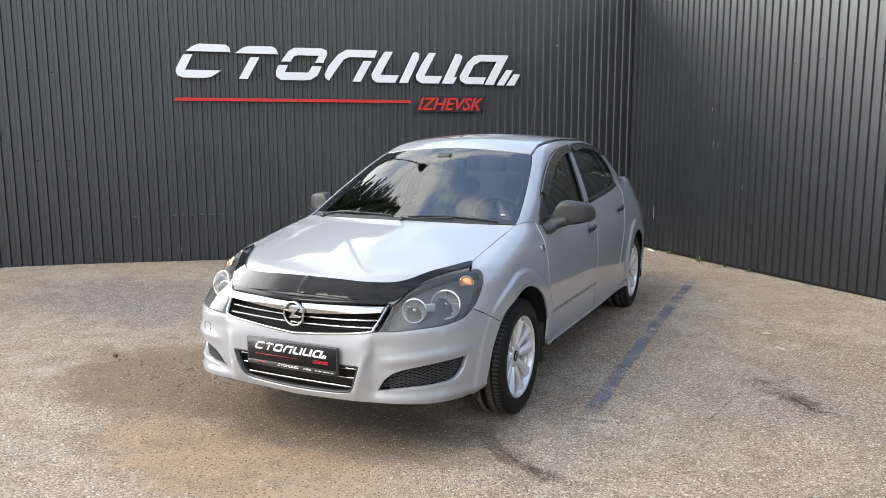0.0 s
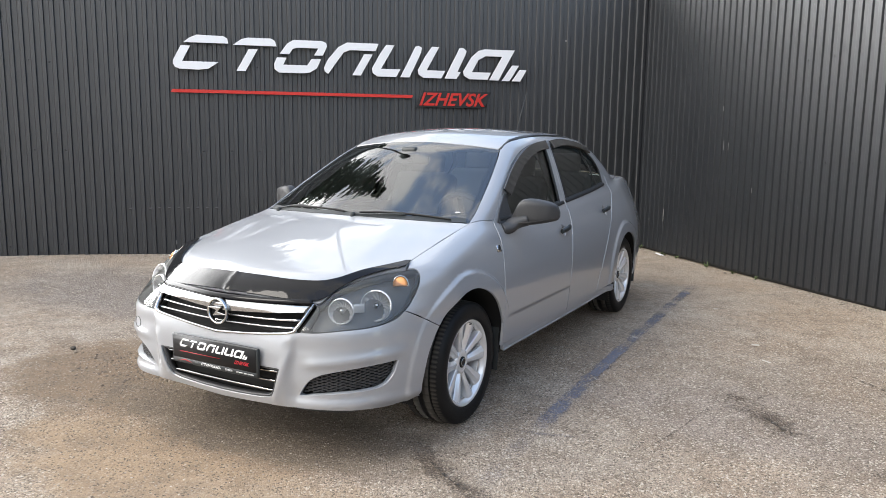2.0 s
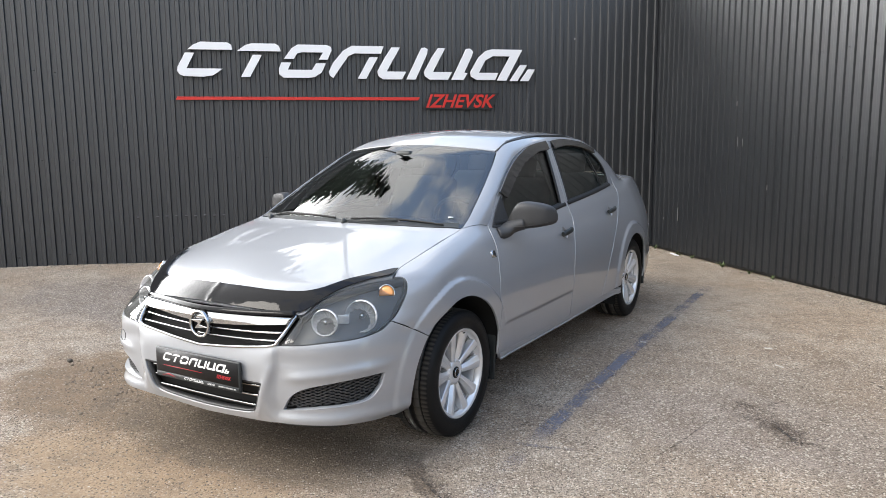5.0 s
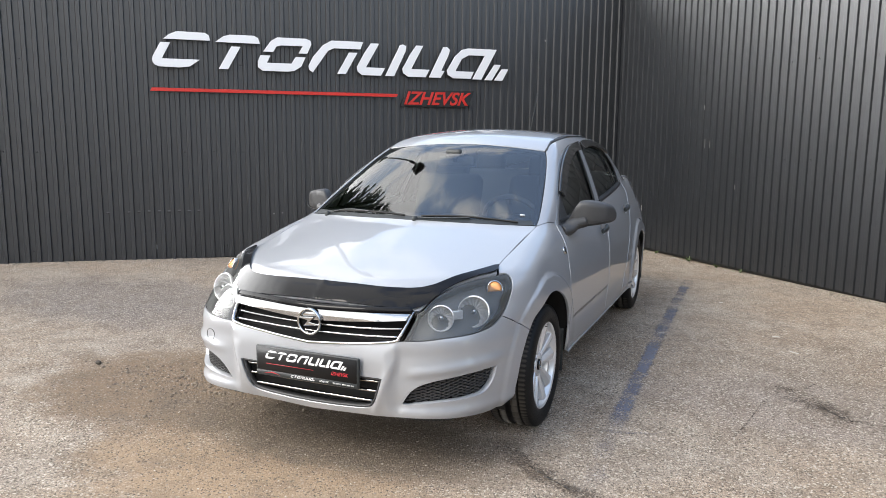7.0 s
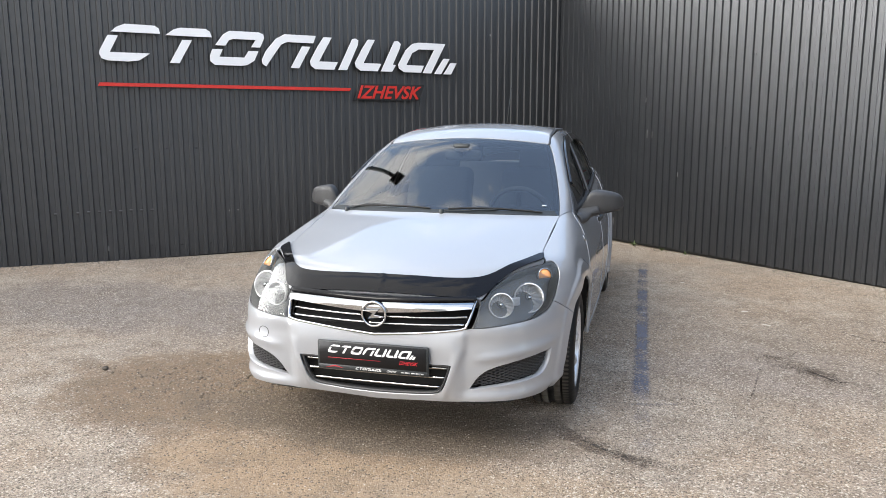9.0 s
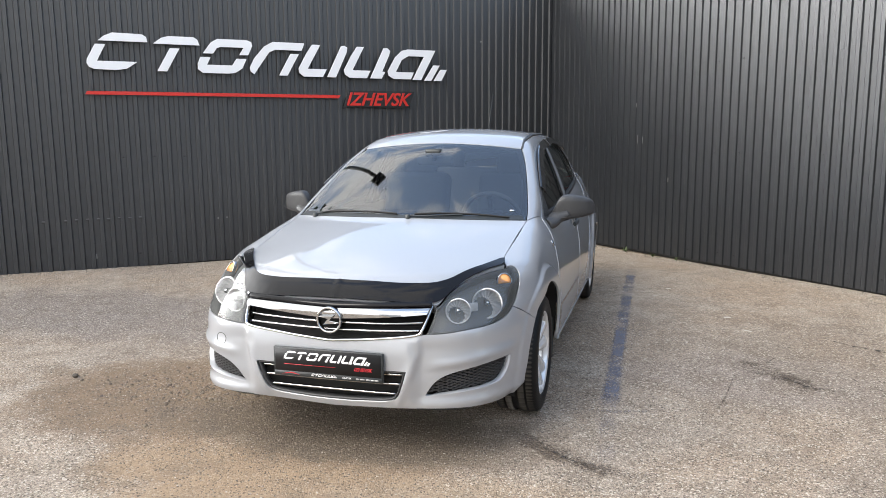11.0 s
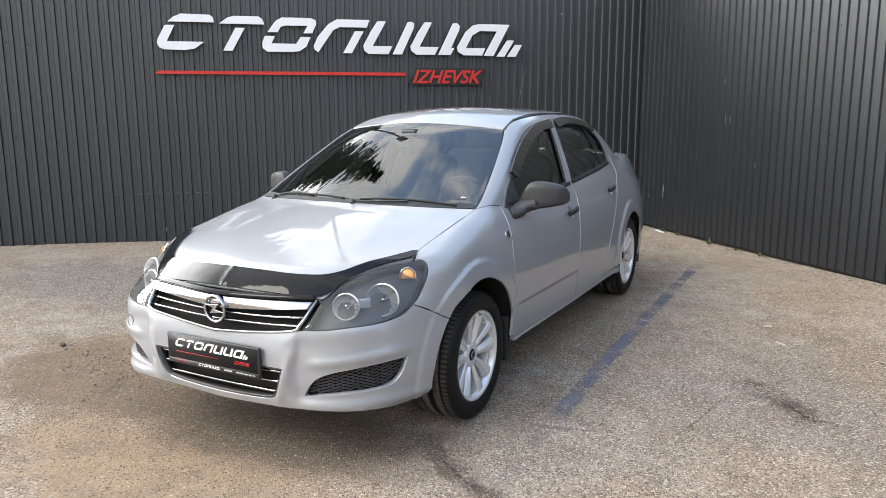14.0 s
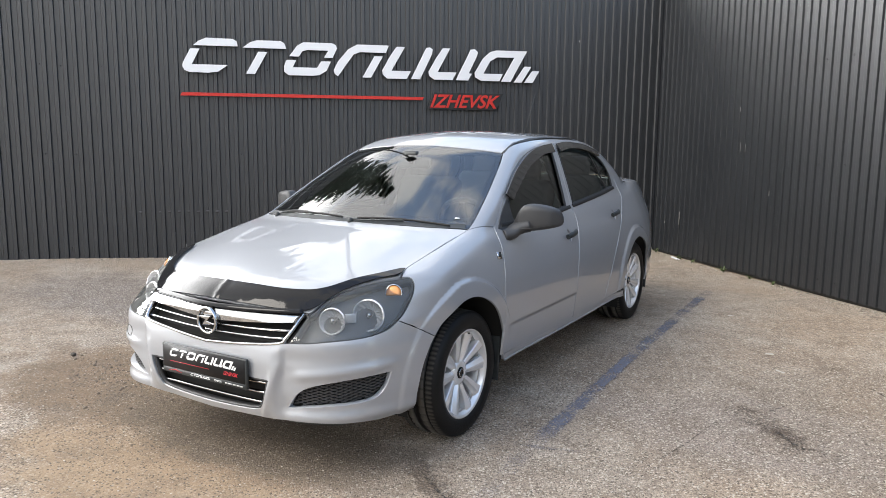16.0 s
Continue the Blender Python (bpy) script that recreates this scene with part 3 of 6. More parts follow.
# ---- the sign on the first wall ----
STROKES = (
    ((-5.66, 2.42), (-5.60, 2.47), (-5.52, 2.505), (-5.23, 2.50), (-5.19, 2.475), (-5.18, 2.42)),
    ((-5.69, 2.385), (-5.59, 2.385), (-5.68, 2.215), (-5.29, 2.215), (-5.40, 2.14), (-5.50, 2.125), (-5.71, 2.13), (-5.76, 2.15), (-5.78, 2.19), (-5.775, 2.23)),
    ((-5.13, 2.41), (-5.04, 2.475), (-4.97, 2.495), (-4.71, 2.495), (-4.67, 2.47), (-4.65, 2.41)),
    ((-4.96, 2.37), (-4.86, 2.37), (-5.00, 2.125), (-5.10, 2.125)),
    ((-4.62, 2.33), (-4.53, 2.45), (-4.46, 2.49), (-4.14, 2.49), (-4.09, 2.47), (-4.08, 2.43), (-4.13, 2.325), (-4.23, 2.325), (-4.18, 2.405), (-4.42, 2.405), (-4.47, 2.39), (-4.51, 2.33)),
)
STROKES_B = (
    ((-4.65, 2.29), (-4.54, 2.29), (-4.58, 2.21), (-4.31, 2.21), (-4.26, 2.285), (-4.15, 2.285), (-4.20, 2.18), (-4.28, 2.13), (-4.35, 2.12), (-4.63, 2.12), (-4.68, 2.16), (-4.68, 2.22)),
    ((-4.07, 2.12), (-4.11, 2.15), (-4.12, 2.19), (-4.07, 2.29), (-3.95, 2.43), (-3.85, 2.485), (-3.48, 2.485), (-3.515, 2.40), (-3.82, 2.40), (-3.89, 2.37), (-4.00, 2.22)),
    ((-3.65, 2.36), (-3.55, 2.36), (-3.69, 2.115), (-3.79, 2.115)),
    ((-3.39, 2.475), (-3.29, 2.475), (-3.45, 2.20), (-3.22, 2.20), (-3.27, 2.11), (-3.50, 2.11), (-3.55, 2.15), (-3.56, 2.20), (-3.47, 2.36)),
)
STROKES_C = (
    ((-3.04, 2.47), (-3.00, 2.48), (-2.96, 2.46), (-2.97, 2.40), (-3.11, 2.11), (-3.22, 2.11), (-3.09, 2.37)),
    ((-2.84, 2.475), (-2.75, 2.475), (-2.90, 2.20), (-2.67, 2.20), (-2.72, 2.11), (-2.94, 2.11), (-3.00, 2.15), (-3.01, 2.20), (-2.92, 2.36)),
    ((-2.50, 2.47), (-2.45, 2.475), (-2.41, 2.44), (-2.43, 2.38), (-2.52, 2.195), (-2.48, 2.19), (-2.53, 2.11), (-2.68, 2.11), (-2.55, 2.37)),
    ((-2.18, 2.47), (-1.80, 2.47), (-2.00, 2.105), (-2.12, 2.105), (-1.96, 2.39), (-2.17, 2.39), (-2.26, 2.34), (-2.34, 2.195), (-2.10, 2.195), (-2.14, 2.11), (-2.37, 2.11), (-2.44, 2.15), (-2.45, 2.20), (-2.35, 2.37), (-2.26, 2.45)),
    ((-1.83, 2.29), (-1.74, 2.29), (-1.86, 2.10), (-1.96, 2.10)),
    ((-1.73, 2.24), (-1.64, 2.24), (-1.72, 2.10), (-1.83, 2.10)),
)
LETTER = [STROKES[0:2], STROKES[2:4], (STROKES[4], STROKES_B[0]), STROKES_B[1:3], (STROKES_B[3], STROKES_C[0]), STROKES_C[1:3], STROKES_C[3:4], STROKES_C[4:]]


def plate_shape(poly, face, depth, material, parent, name, label=""):
    """A raised shape: a white or red face on a dark body, set off from the wall."""
    a = part(name, extruded(poly, .004, .001), material, parent, label)
    a.location = (0, -face - .004, 0)
    c = Vector((sum(p[0] for p in poly) / len(poly), 0, sum(p[1] for p in poly) / len(poly)))
    e = part("return", extruded(poly, depth), SIGN_EDGE, a)
    e.location = (0, .0045, 0)
    return a


def words(name, text, size, material, parent, shear=0.0, depth=.004, bold=.0):
    """Raised characters as a mesh, their foot at the origin, facing -y."""
    cu = bpy.data.curves.new(name, "FONT")
    cu.body, cu.size, cu.extrude, cu.shear, cu.offset = text, size, depth / 2, shear, bold
    tmp = bpy.data.objects.new(name, cu)
    scene.collection.objects.link(tmp)
    me = bpy.data.meshes.new_from_object(tmp.evaluated_get(bpy.context.evaluated_depsgraph_get()))
    bpy.data.objects.remove(tmp)
    bpy.data.curves.remove(cu)
    me.transform(Matrix.Rotation(radians(90), 4, "X"))
    me.materials.clear()
    return part(name, me, material, parent)


for shapes in LETTER:
    whole = thing("sign_letter", "white raised sign shape with dark sides on the ribbed wall", "sign", "sign on the wall")
    whole.matrix_world = tag_a
    for poly in shapes:
        plate_shape(poly, .075, .022, SIGN_WHITE, whole, "stroke")
bar = thing("sign_bar", "long thin red bar under the white sign", "sign", "sign on the wall")
bar.matrix_world = tag_a
plate_shape(((-5.815, 1.872), (-5.795, 1.908), (-3.06, 1.905), (-3.08, 1.869)), .07, .02, SIGN_RED, bar, "face")
city = thing("city_sign", "red slanted raised city name on a dark backing", "sign", "sign on the wall")
city.matrix_world = tag_a
plate_shape(((-3.02, 1.765), (-2.94, 1.962), (-2.085, 1.962), (-2.165, 1.765)), .055, .018, SIGN_EDGE, city, "backing")
w = words("lettering", "IZHEVSK", .205, SIGN_RED, city, .36, .008, .004)
wide = max(v.co.x for v in w.data.vertices) - min(v.co.x for v in w.data.vertices)
low = min(v.co.x for v in w.data.vertices)
w.data.transform(Matrix.Translation((-2.985, -.068, 1.79)) @ Matrix.Diagonal((.855 / wide, 1, 1.04, 1)) @ Matrix.Translation((-low, 0, 0)))


# ---- the car ----
car = thing("car", "silver four-door saloon car parked on the yard, clean and glossy", "car")


def lay(line, view):
    """The same line, laid on the body."""
    o, d = view.ray(view.to2(np.asarray(line, float)))
    return [tuple(q) for q in shoot(o, d)]


def arc(centre, a0, a1, r=ARCH, n=14):
    """Points of a wheel opening, by angle from straight back (degrees), at the body's side."""
    res = []
    for i in range(n + 1):
        a = radians(a0 + (a1 - a0) * i / n)
        y, z = centre[0] + r * math.cos(a), centre[1] + r * math.sin(a)
        res.append((float(side(np.array(y), np.array(z))), y, z))
    return lay(res, SIDE)


# lines that neighbouring panels share
HOOD_SIDE = [(.700, -.385, .816), (.679, -.30, .845), (.682, -.10, .89), (.687, .09, .931), (.694, .240, .966)]
LAMP_FOOT = lay([(.760, -.488, .650)], NOSE_ROUND)[0]
LAMP_TOP = [(.444, -.732, .690), (.472, -.715, .690), (.508, -.650, .742), (.563, -.570, .780), (.632, -.478, .804), (.700, -.385, .816)]
LAMP_BACK = [(.700, -.385, .816), (.733, -.360, .818), (.754, -.360, .800), (.769, -.378, .770), (.772, -.410, .725), (.768, -.45, .68), LAMP_FOOT]
LAMP_LOW = [LAMP_FOOT, (.740, -.545, .618), (.695, -.638, .600), (.605, -.746, .593), (.519, -.802, .585), (.440, -.828, .581)]
LAMP_IN = [(.440, -.828, .581), (.455, -.784, .630), (.462, -.735, .680), (.444, -.732, .690)]
BUMPER_SEAM = [LAMP_FOOT] + lay([(.780, -.452, .632), (.798, -.415, .612), (.820, -.363, .583)], NOSE_ROUND) + arc(ARCHES[0], 138, 138, n=1)[:1]
SCREEN_SIDE = [(.694, .245, .968), (.684, .345, 1.020), (.633, .602, 1.163), (.592, .778, 1.262), (.538, .940, 1.346)]
SCREEN_TOP = [(.538, .940, 1.346), (.44, .915, 1.362), (.245, .882, 1.374), (0, .870, 1.380)]
SCREEN_FOOT = [(.694, .245, .968), (.50, .175, .976), (.25, .118, .985), (0, .098, .988)]
DITCH = [(.538, .940, 1.346), (.520, 1.12, 1.388), (.497, 1.6, 1.415), (.482, 2.1, 1.402), (.458, 2.45, 1.362)]
BACK_GLASS_SIDE = [(.458, 2.45, 1.362), (.50, 2.72, 1.25), (.55, 2.95, 1.14), (.565, 3.05, 1.09)]
DOOR_FRONT = [(.745, .432, .966), (.783, .413, .913), (.820, .395, .845), (.860, .355, .694), (.871, .335, .53), (.868, .32, .316)]
DOOR_MID = [(.875, 1.33, .316), (.877, 1.352, .461), (.872, 1.382, .635), (.842, 1.454, .803), (.800, 1.515, .902), (.752, 1.525, .985)]
DOOR_MID_UP = [(.752, 1.525, .985), (.690, 1.555, 1.152), (.630, 1.592, 1.276), (.553, 1.635, 1.388)]
DOOR_BACK = [(.872, 1.94, .320), (.877, 2.033, .503), (.866, 2.18, .685), (.829, 2.356, .828), (.755, 2.575, .995), (.672, 2.605, 1.105), (.622, 2.545, 1.24), (.575, 2.41, 1.335)]
DOOR_TOP_BACK = [(.575, 2.41, 1.335), (.553, 2.25, 1.367), (.540, 2.046, 1.388), (.536, 1.82, 1.397), (.553, 1.635, 1.388)]
DOOR_TOP_FRONT = [(.553, 1.635, 1.388), (.570, 1.35, 1.372), (.600, 1.10, 1.325), (.640, .88, 1.245), (.697, .633, 1.115), (.738, .49, 1.005), (.745, .432, .966)]

# hood
HOOD_FRONT = [(0, -.808, .700), (.15, -.800, .702), (.30, -.777, .703), (.40, -.748, .698), (.444, -.732, .690)]
hood_half = np.concatenate([fair(HOOD_FRONT)[:-1], fair(LAMP_TOP)[:-1], fair(HOOD_SIDE)[:-1], fair(SCREEN_FOOT)])
hood_line = both(hood_half - np.array([0, .006, 0]) * (np.arange(len(hood_half)) > len(hood_half) * .65)[:, None])
part("hood", skin("hood", hood_line, DOWN, h=.03, gap=.003, thick=.02), PAINT, car)

# front wings, doors, body sides
wing_line = outline(HOOD_SIDE, [(.694, .240, .966), (.712, .33, .968), (.745, .432, .966)], DOOR_FRONT, [(.868, .32, .316), (.87, .3465, .316)],
                    arc(ARCHES[0], 3, 138), BUMPER_SEAM[::-1], LAMP_BACK[::-1])
wing = skin("fender", wing_line, SLANT, h=.012)
part("fender", wing, PAINT, car)
part("fender", flip(wing), PAINT, car)

WIN_FRONT = outline([(.748, .60, .968), (.752, .9, .967), (.754, 1.2, .978), (.748, 1.445, .998)], [(.748, 1.445, .998), (.69, 1.482, 1.14), (.635, 1.522, 1.255), (.575, 1.56, 1.358)],
                    [(.575, 1.56, 1.358), (.585, 1.35, 1.345), (.617, 1.10, 1.298), (.660, .88, 1.212), (.712, .68, 1.088), (.748, .60, .968)])
WIN_BACK = outline([(.748, 1.570, 1.006), (.739, 1.843, 1.022), (.722, 2.2, 1.045), (.700, 2.47, 1.066)], [(.700, 2.47, 1.066), (.655, 2.505, 1.16), (.620, 2.46, 1.245), (.59, 2.36, 1.312)],
                   [(.59, 2.36, 1.312), (.568, 2.2, 1.348), (.555, 2.0, 1.364), (.552, 1.83, 1.370), (.570, 1.665, 1.362)], [(.570, 1.665, 1.362), (.635, 1.63, 1.262), (.69, 1.60, 1.145), (.748, 1.570, 1.006)])
def cup_line(y, z):
    return np.array(lay(outline([(.83, y - .045, z), (.83, y, z + .036), (.83, y + .045, z)], [(.83, y + .045, z), (.83, y, z - .034), (.83, y - .045, z)]), SIDE))


CUPS = cup_line(1.315, .832), cup_line(2.245, .886)
front_line = outline(DOOR_FRONT, [(.868, .32, .316), (.872, .8, .309), (.875, 1.33, .316)], DOOR_MID, DOOR_MID_UP, DOOR_TOP_FRONT)
back_line = outline([(.875, 1.33, .316), (.875, 1.6, .316), (.872, 1.94, .320)], DOOR_BACK, DOOR_TOP_BACK, DOOR_MID_UP[::-1], DOOR_MID[::-1])
TAIL_EDGE = [(.62, 3.5, 1.055)] + lay([(.8, 3.455, .985), (.8, 3.43, .90), (.8, 3.40, .80)], SIDE) + [(.80, 3.36, .66)]
side_line = outline([(.694, .240, .966), (.694, .245, .968)], SCREEN_SIDE, DITCH, BACK_GLASS_SIDE, [(.565, 3.05, 1.09), (.60, 3.3, 1.07), (.62, 3.5, 1.055)],
                    TAIL_EDGE, [(.80, 3.36, .66), (.845, 3.15, .60), (.866, 3.0, .52)],
                    arc(ARCHES[1], 35, 177), [(.865, 2.302, .324), (.87, 2.1, .320), (.872, 1.94, .320)], DOOR_BACK, DOOR_TOP_BACK, DOOR_TOP_FRONT,
                    [(.745, .432, .966), (.712, .33, .968), (.694, .240, .966)])
SHELLS = {}
for key, line, view, holes in (("front_door", front_line, SLANT, [WIN_FRONT, CUPS[0]]), ("rear_door", back_line, SLANT, [WIN_BACK, CUPS[1]]), ("body_side", side_line, SLANT, [])):
    SHELLS[key] = skin(key, line, view, holes, h=.016 if key == "body_side" else .015)
glass_f = skin("window", WIN_FRONT, SLANT, h=.05, gap=-.01, lift=-.012, thick=.004)
glass_b = skin("window", WIN_BACK, SLANT, h=.05, gap=-.01, lift=-.012, thick=.004)
# the black strip along the foot of the side windows
belt_f = fair([(.752, .50, .968), (.753, .9, .962), (.756, 1.2, .972), (.752, 1.50, .994)])
belt_b = fair([(.750, 1.55, .997), (.741, 1.843, 1.015), (.724, 2.2, 1.038), (.703, 2.485, 1.061)])
seal_profile = [(-.012, -.004), (.012, -.004), (.012, .005), (.008, .008), (-.008, .008), (-.012, .005)]


def on_body(line, view=SIDE, lift=0.0):
    """A line laid on the body, and the body's normals along it."""
    q = view.to2(np.asarray(line))
    o, d = view.ray(q)
    p = shoot(o, d)
    n = normal(p)
    return p + n * lift, n


def ring_of(line, view, lift=0.0, gap=0.0):
    q = shrink(view.to2(np.asarray(line)), gap)
    o, d = view.ray(q)
    p = shoot(o, d)
    n = normal(p)
    return p + n * lift, n


frame_profile = [(-.010, -.012), (.010, -.012), (.010, -.002), (-.010, -.002)]
# where a door's window frame is black
doors = {}
for mirror in (False, True):
    way = flip if mirror else (lambda s: s)
    turn = mirrored if mirror else (lambda b: b)
    fd = part("front_door", way(SHELLS["front_door"]), PAINT, car)
    rd = part("rear_door", way(SHELLS["rear_door"]), PAINT, car)
    part("body_side", way(SHELLS["body_side"]), PAINT, car)
    part("window", way(glass_f), SIDE_GLASS, fd)
    part("window", way(glass_b), SIDE_GLASS, rd)
    for door, belt, win in ((fd, belt_f, WIN_FRONT), (rd, belt_b, WIN_BACK)):
        p, n = on_body(belt, SLANT)
        part("window_seal", turn(sweep(p, seal_profile, n)), SEAL, door)
        p, n = ring_of(win, SLANT, .003, .004)
        part("window_gasket", turn(sweep(p, frame_profile, n, closed=True)), SEAL, door)
    # raised paint beads added along the door joints, to catch a bright highlight
    for door, line in ((fd, DOOR_MID), (rd, DOOR_BACK[:6]), (fd, DOOR_FRONT)):
        p, n = on_body(fair(line, gap=.03), SLANT, .0006)
        part("door_hem", turn(sweep(p, circle(.0024, 6), n)), PAINT, door)
    doors[mirror] = (fd, rd)

# sills under the doors
sill_line = outline([(.87, .345, .313), (.872, .8, .306), (.875, 1.33, .313), (.872, 2.305, .318)], [(.872, 2.305, .318), (.86, 2.315, .280)],
                    [(.86, 2.315, .280), (.85, 1.3, .271), (.85, .362, .271)], [(.85, .362, .271), (.87, .345, .313)])
sill = skin("sill", sill_line, SIDE, h=.03, thick=.02)
part("sill", sill, PAINT, car)
part("sill", flip(sill), PAINT, car)
p, n = on_body(fair([(.86, .365, .274), (.86, 1.3, .274), (.86, 2.312, .282)], gap=.05), SIDE, .001)
edge = sweep(p, circle(.006, 8), n)
part("sill_edge", mirrored(edge), PAINT, car)
part("sill_edge", edge, PAINT, car)

# windscreen, roof, rear glass, boot lid
screen_half = np.concatenate([fair(SCREEN_FOOT[::-1])[:-1], fair(SCREEN_SIDE)[:-1], fair(SCREEN_TOP)])
screen = part("windscreen", skin("windscreen", both(screen_half), DOWN, h=.05, gap=.004, lift=-.003, thick=.005), WINDSCREEN, car, "tall raked windscreen glass")
p, n = ring_of(both(screen_half), DOWN, -.009, .022)
part("black_border", sweep(p, [(-.016, -.002), (.016, -.002), (.016, .001), (-.016, .001)], n, closed=True), SEAL, screen)
foot_band = fair([(x, y + .040, z) for x, y, z in SCREEN_FOOT])
foot_band = np.concatenate([foot_band, (foot_band * np.array([-1, 1, 1]))[::-1][1:]])
p, n = on_body(foot_band[3:-3], DOWN, -.0065)
part("black_border", sweep(p, [(-.030, -.001), (.030, -.001), (.030, .0005), (-.030, .0005)], n), SEAL, screen)
p, n = on_body([(.588, .290, 1.01), (.612, .300, 1.01)], DOWN, .002)
part("sticker", sweep(p, [(-.004, -.001), (.004, -.001), (.004, .0005), (-.004, .0005)], n), SIGN_WHITE, screen)
roof_back = [(.458, 2.45, 1.362), (.3, 2.55, 1.39), (0, 2.60, 1.40)]
roof_half = np.concatenate([fair(SCREEN_TOP[::-1])[:-1], fair(DITCH)[:-1], fair(roof_back)])
part("roof", skin("roof", both(roof_half), DOWN, h=.018, gap=.003, thick=.012), PAINT, car)
ditch_p, ditch_n = on_body(DITCH, DOWN)
for bm in (sweep(ditch_p, [(-.009, -.006), (.009, -.006), (.007, .003), (-.007, .003)], ditch_n),):
    part("roof_strip", mirrored(bm), GREY_PLASTIC, car)
    part("roof_strip", bm, GREY_PLASTIC, car, "thin grey roof joint strip")
back_foot = [(.565, 3.05, 1.09), (.3, 3.12, 1.10), (0, 3.14, 1.105)]
back_half = np.concatenate([fair(roof_back[::-1])[:-1], fair(BACK_GLASS_SIDE)[:-1], fair(back_foot)])
part("rear_window", skin("rear_window", both(back_half), DOWN, h=.06, gap=.004, lift=-.003, thick=.005), SIDE_GLASS, car)
lid_half = np.concatenate([fair(back_foot[::-1])[:-1], fair([(.565, 3.05, 1.09), (.60, 3.3, 1.07), (.62, 3.47, 1.055)])[:-1], fair([(.62, 3.47, 1.055), (.3, 3.53, 1.07), (0, 3.55, 1.07)])])
part("boot_lid", skin("boot_lid", both(lid_half), DOWN, h=.05, gap=.003), PAINT, car)
tail = skin("tail_light", outline(TAIL_EDGE[:-1] + [(.79, 3.38, .70)], [(.79, 3.38, .70), (.70, 3.60, .74), (.60, 3.64, .85), (.55, 3.62, 1.0), (.62, 3.5, 1.055)]), Round(2.6), h=.03)
part("tail_light", tail, RED_LENS, car, "dark red tail light")
part("tail_light", flip(tail), RED_LENS, car, "dark red tail light")
rear_half = outline([(.866, 3.0, .52), (.845, 3.15, .60), (.80, 3.36, .66), (.74, 3.50, .70), (.5, 3.66, .70), (0, 3.62, .70)], [(0, 3.62, .70), (0, 3.62, .24)],
                    [(0, 3.62, .24), (.5, 3.58, .24), (.74, 3.46, .24), (.83, 3.16, .26), (.85, 3.05, .28)], arc(ARCHES[1], 0, 35))
rear_bumper = skin("rear_bumper", rear_half, Round(2.6), h=.04)
part("rear_bumper", rear_bumper, PAINT, car)
part("rear_bumper", flip(rear_bumper), PAINT, car)

# front bumper with its three openings
LOW_GRILLE = [(0, -.875, .415), (.18, -.872, .415), (.358, -.867, .416)], [(.358, -.867, .416), (.340, -.868, .357), (.318, -.864, .304), (.280, -.862, .276), (.14, -.860, .264), (0, -.858, .260)]
FOG = outline([(.434, -.819, .303), (.481, -.816, .367), (.547, -.792, .403), (.656, -.710, .425), (.760, -.544, .438)], [(.760, -.544, .438), (.750, -.566, .380), (.725, -.610, .335), (.675, -.685, .323), (.580, -.768, .317), (.434, -.819, .303)])
GRILLE_LOW = [(.444, -.732, .690), (.434, -.783, .639), (.421, -.826, .595), (.397, -.839, .576), (.209, -.866, .554), (0, -.872, .538)]
bumper_half = np.concatenate([fair([(0, -.872, .538), (.209, -.866, .554), (.397, -.839, .576), (.440, -.828, .581)])[:-1], fair(LAMP_LOW[::-1])[:-1], fair(BUMPER_SEAM)[:-1], fair(arc(ARCHES[0], 138, 191))[:-1],
                              fair([(.805, -.41, .232), (.74, -.55, .226), (.65, -.68, .236), (.53, -.78, .243), (.36, -.845, .240), (0, -.85, .225)])])
low_half = np.concatenate([fair(LOW_GRILLE[0])[:-1], fair(LOW_GRILLE[1])])
FOG_R = FOG * np.array([-1, 1, 1])


def bumper_shape(p):
    """The bumper's folds: a raised centre, lips round the openings."""
    x, z = np.abs(p[:, 0]), p[:, 2]
    ridge = .009 * np.exp(-((x - .405 + .35 * np.maximum(.5 - z, 0)) / .018) ** 2) * step(.59, .54, z) * step(.22, .30, z)
    lip = .010 * np.exp(-((z - .264) / .026) ** 2) * step(.36, .46, x)
    brow = .009 * np.exp(-((z - .456 - .10 * (x - .6)) / .022) ** 2) * step(.42, .52, x) * step(.80, .74, x)
    return ridge + lip + brow


bumper = part("front_bumper", skin("front_bumper", both(bumper_half), NOSE_ROUND, [both(low_half), FOG, FOG_R], h=.0105, thick=.03, shape=bumper_shape), PAINT, car)
liner_line = both(np.concatenate([fair([(0, -.88, .60), (.5, -.74, .60), (.74, -.5, .60)], gap=.05)[:-1], fair([(.74, -.5, .60), (.80, -.41, .42), (.78, -.43, .23)], gap=.05)[:-1], fair([(.78, -.43, .23), (.5, -.75, .23), (0, -.85, .23)], gap=.05)]))
part("inner_liner", skin("inner_liner", liner_line, NOSE_ROUND, h=.06, lift=-.05, thick=0), DARK, bumper)
slat = [(-.004, -.010), (.004, -.010), (.004, .004), (-.004, .004)]
for z, x in ((.398, .345), (.352, .333), (.304, .305)):
    q = np.stack([np.linspace(-x, x, 40), np.zeros(40), np.full(40, z)], axis=1)
    p, n = on_body(q, AHEAD, -.016)
    part("lower_slat", sweep(p, slat, n), CHROME, bumper, "thin bright slat of the lower grille")
p, n = ring_of(both(low_half), NOSE_ROUND, .001, .004)
part("lower_grille_frame", sweep(p, [(-.003, -.03), (.003, -.03), (.003, -.004), (-.003, -.004)], n, closed=True), GREY_PLASTIC, bumper)


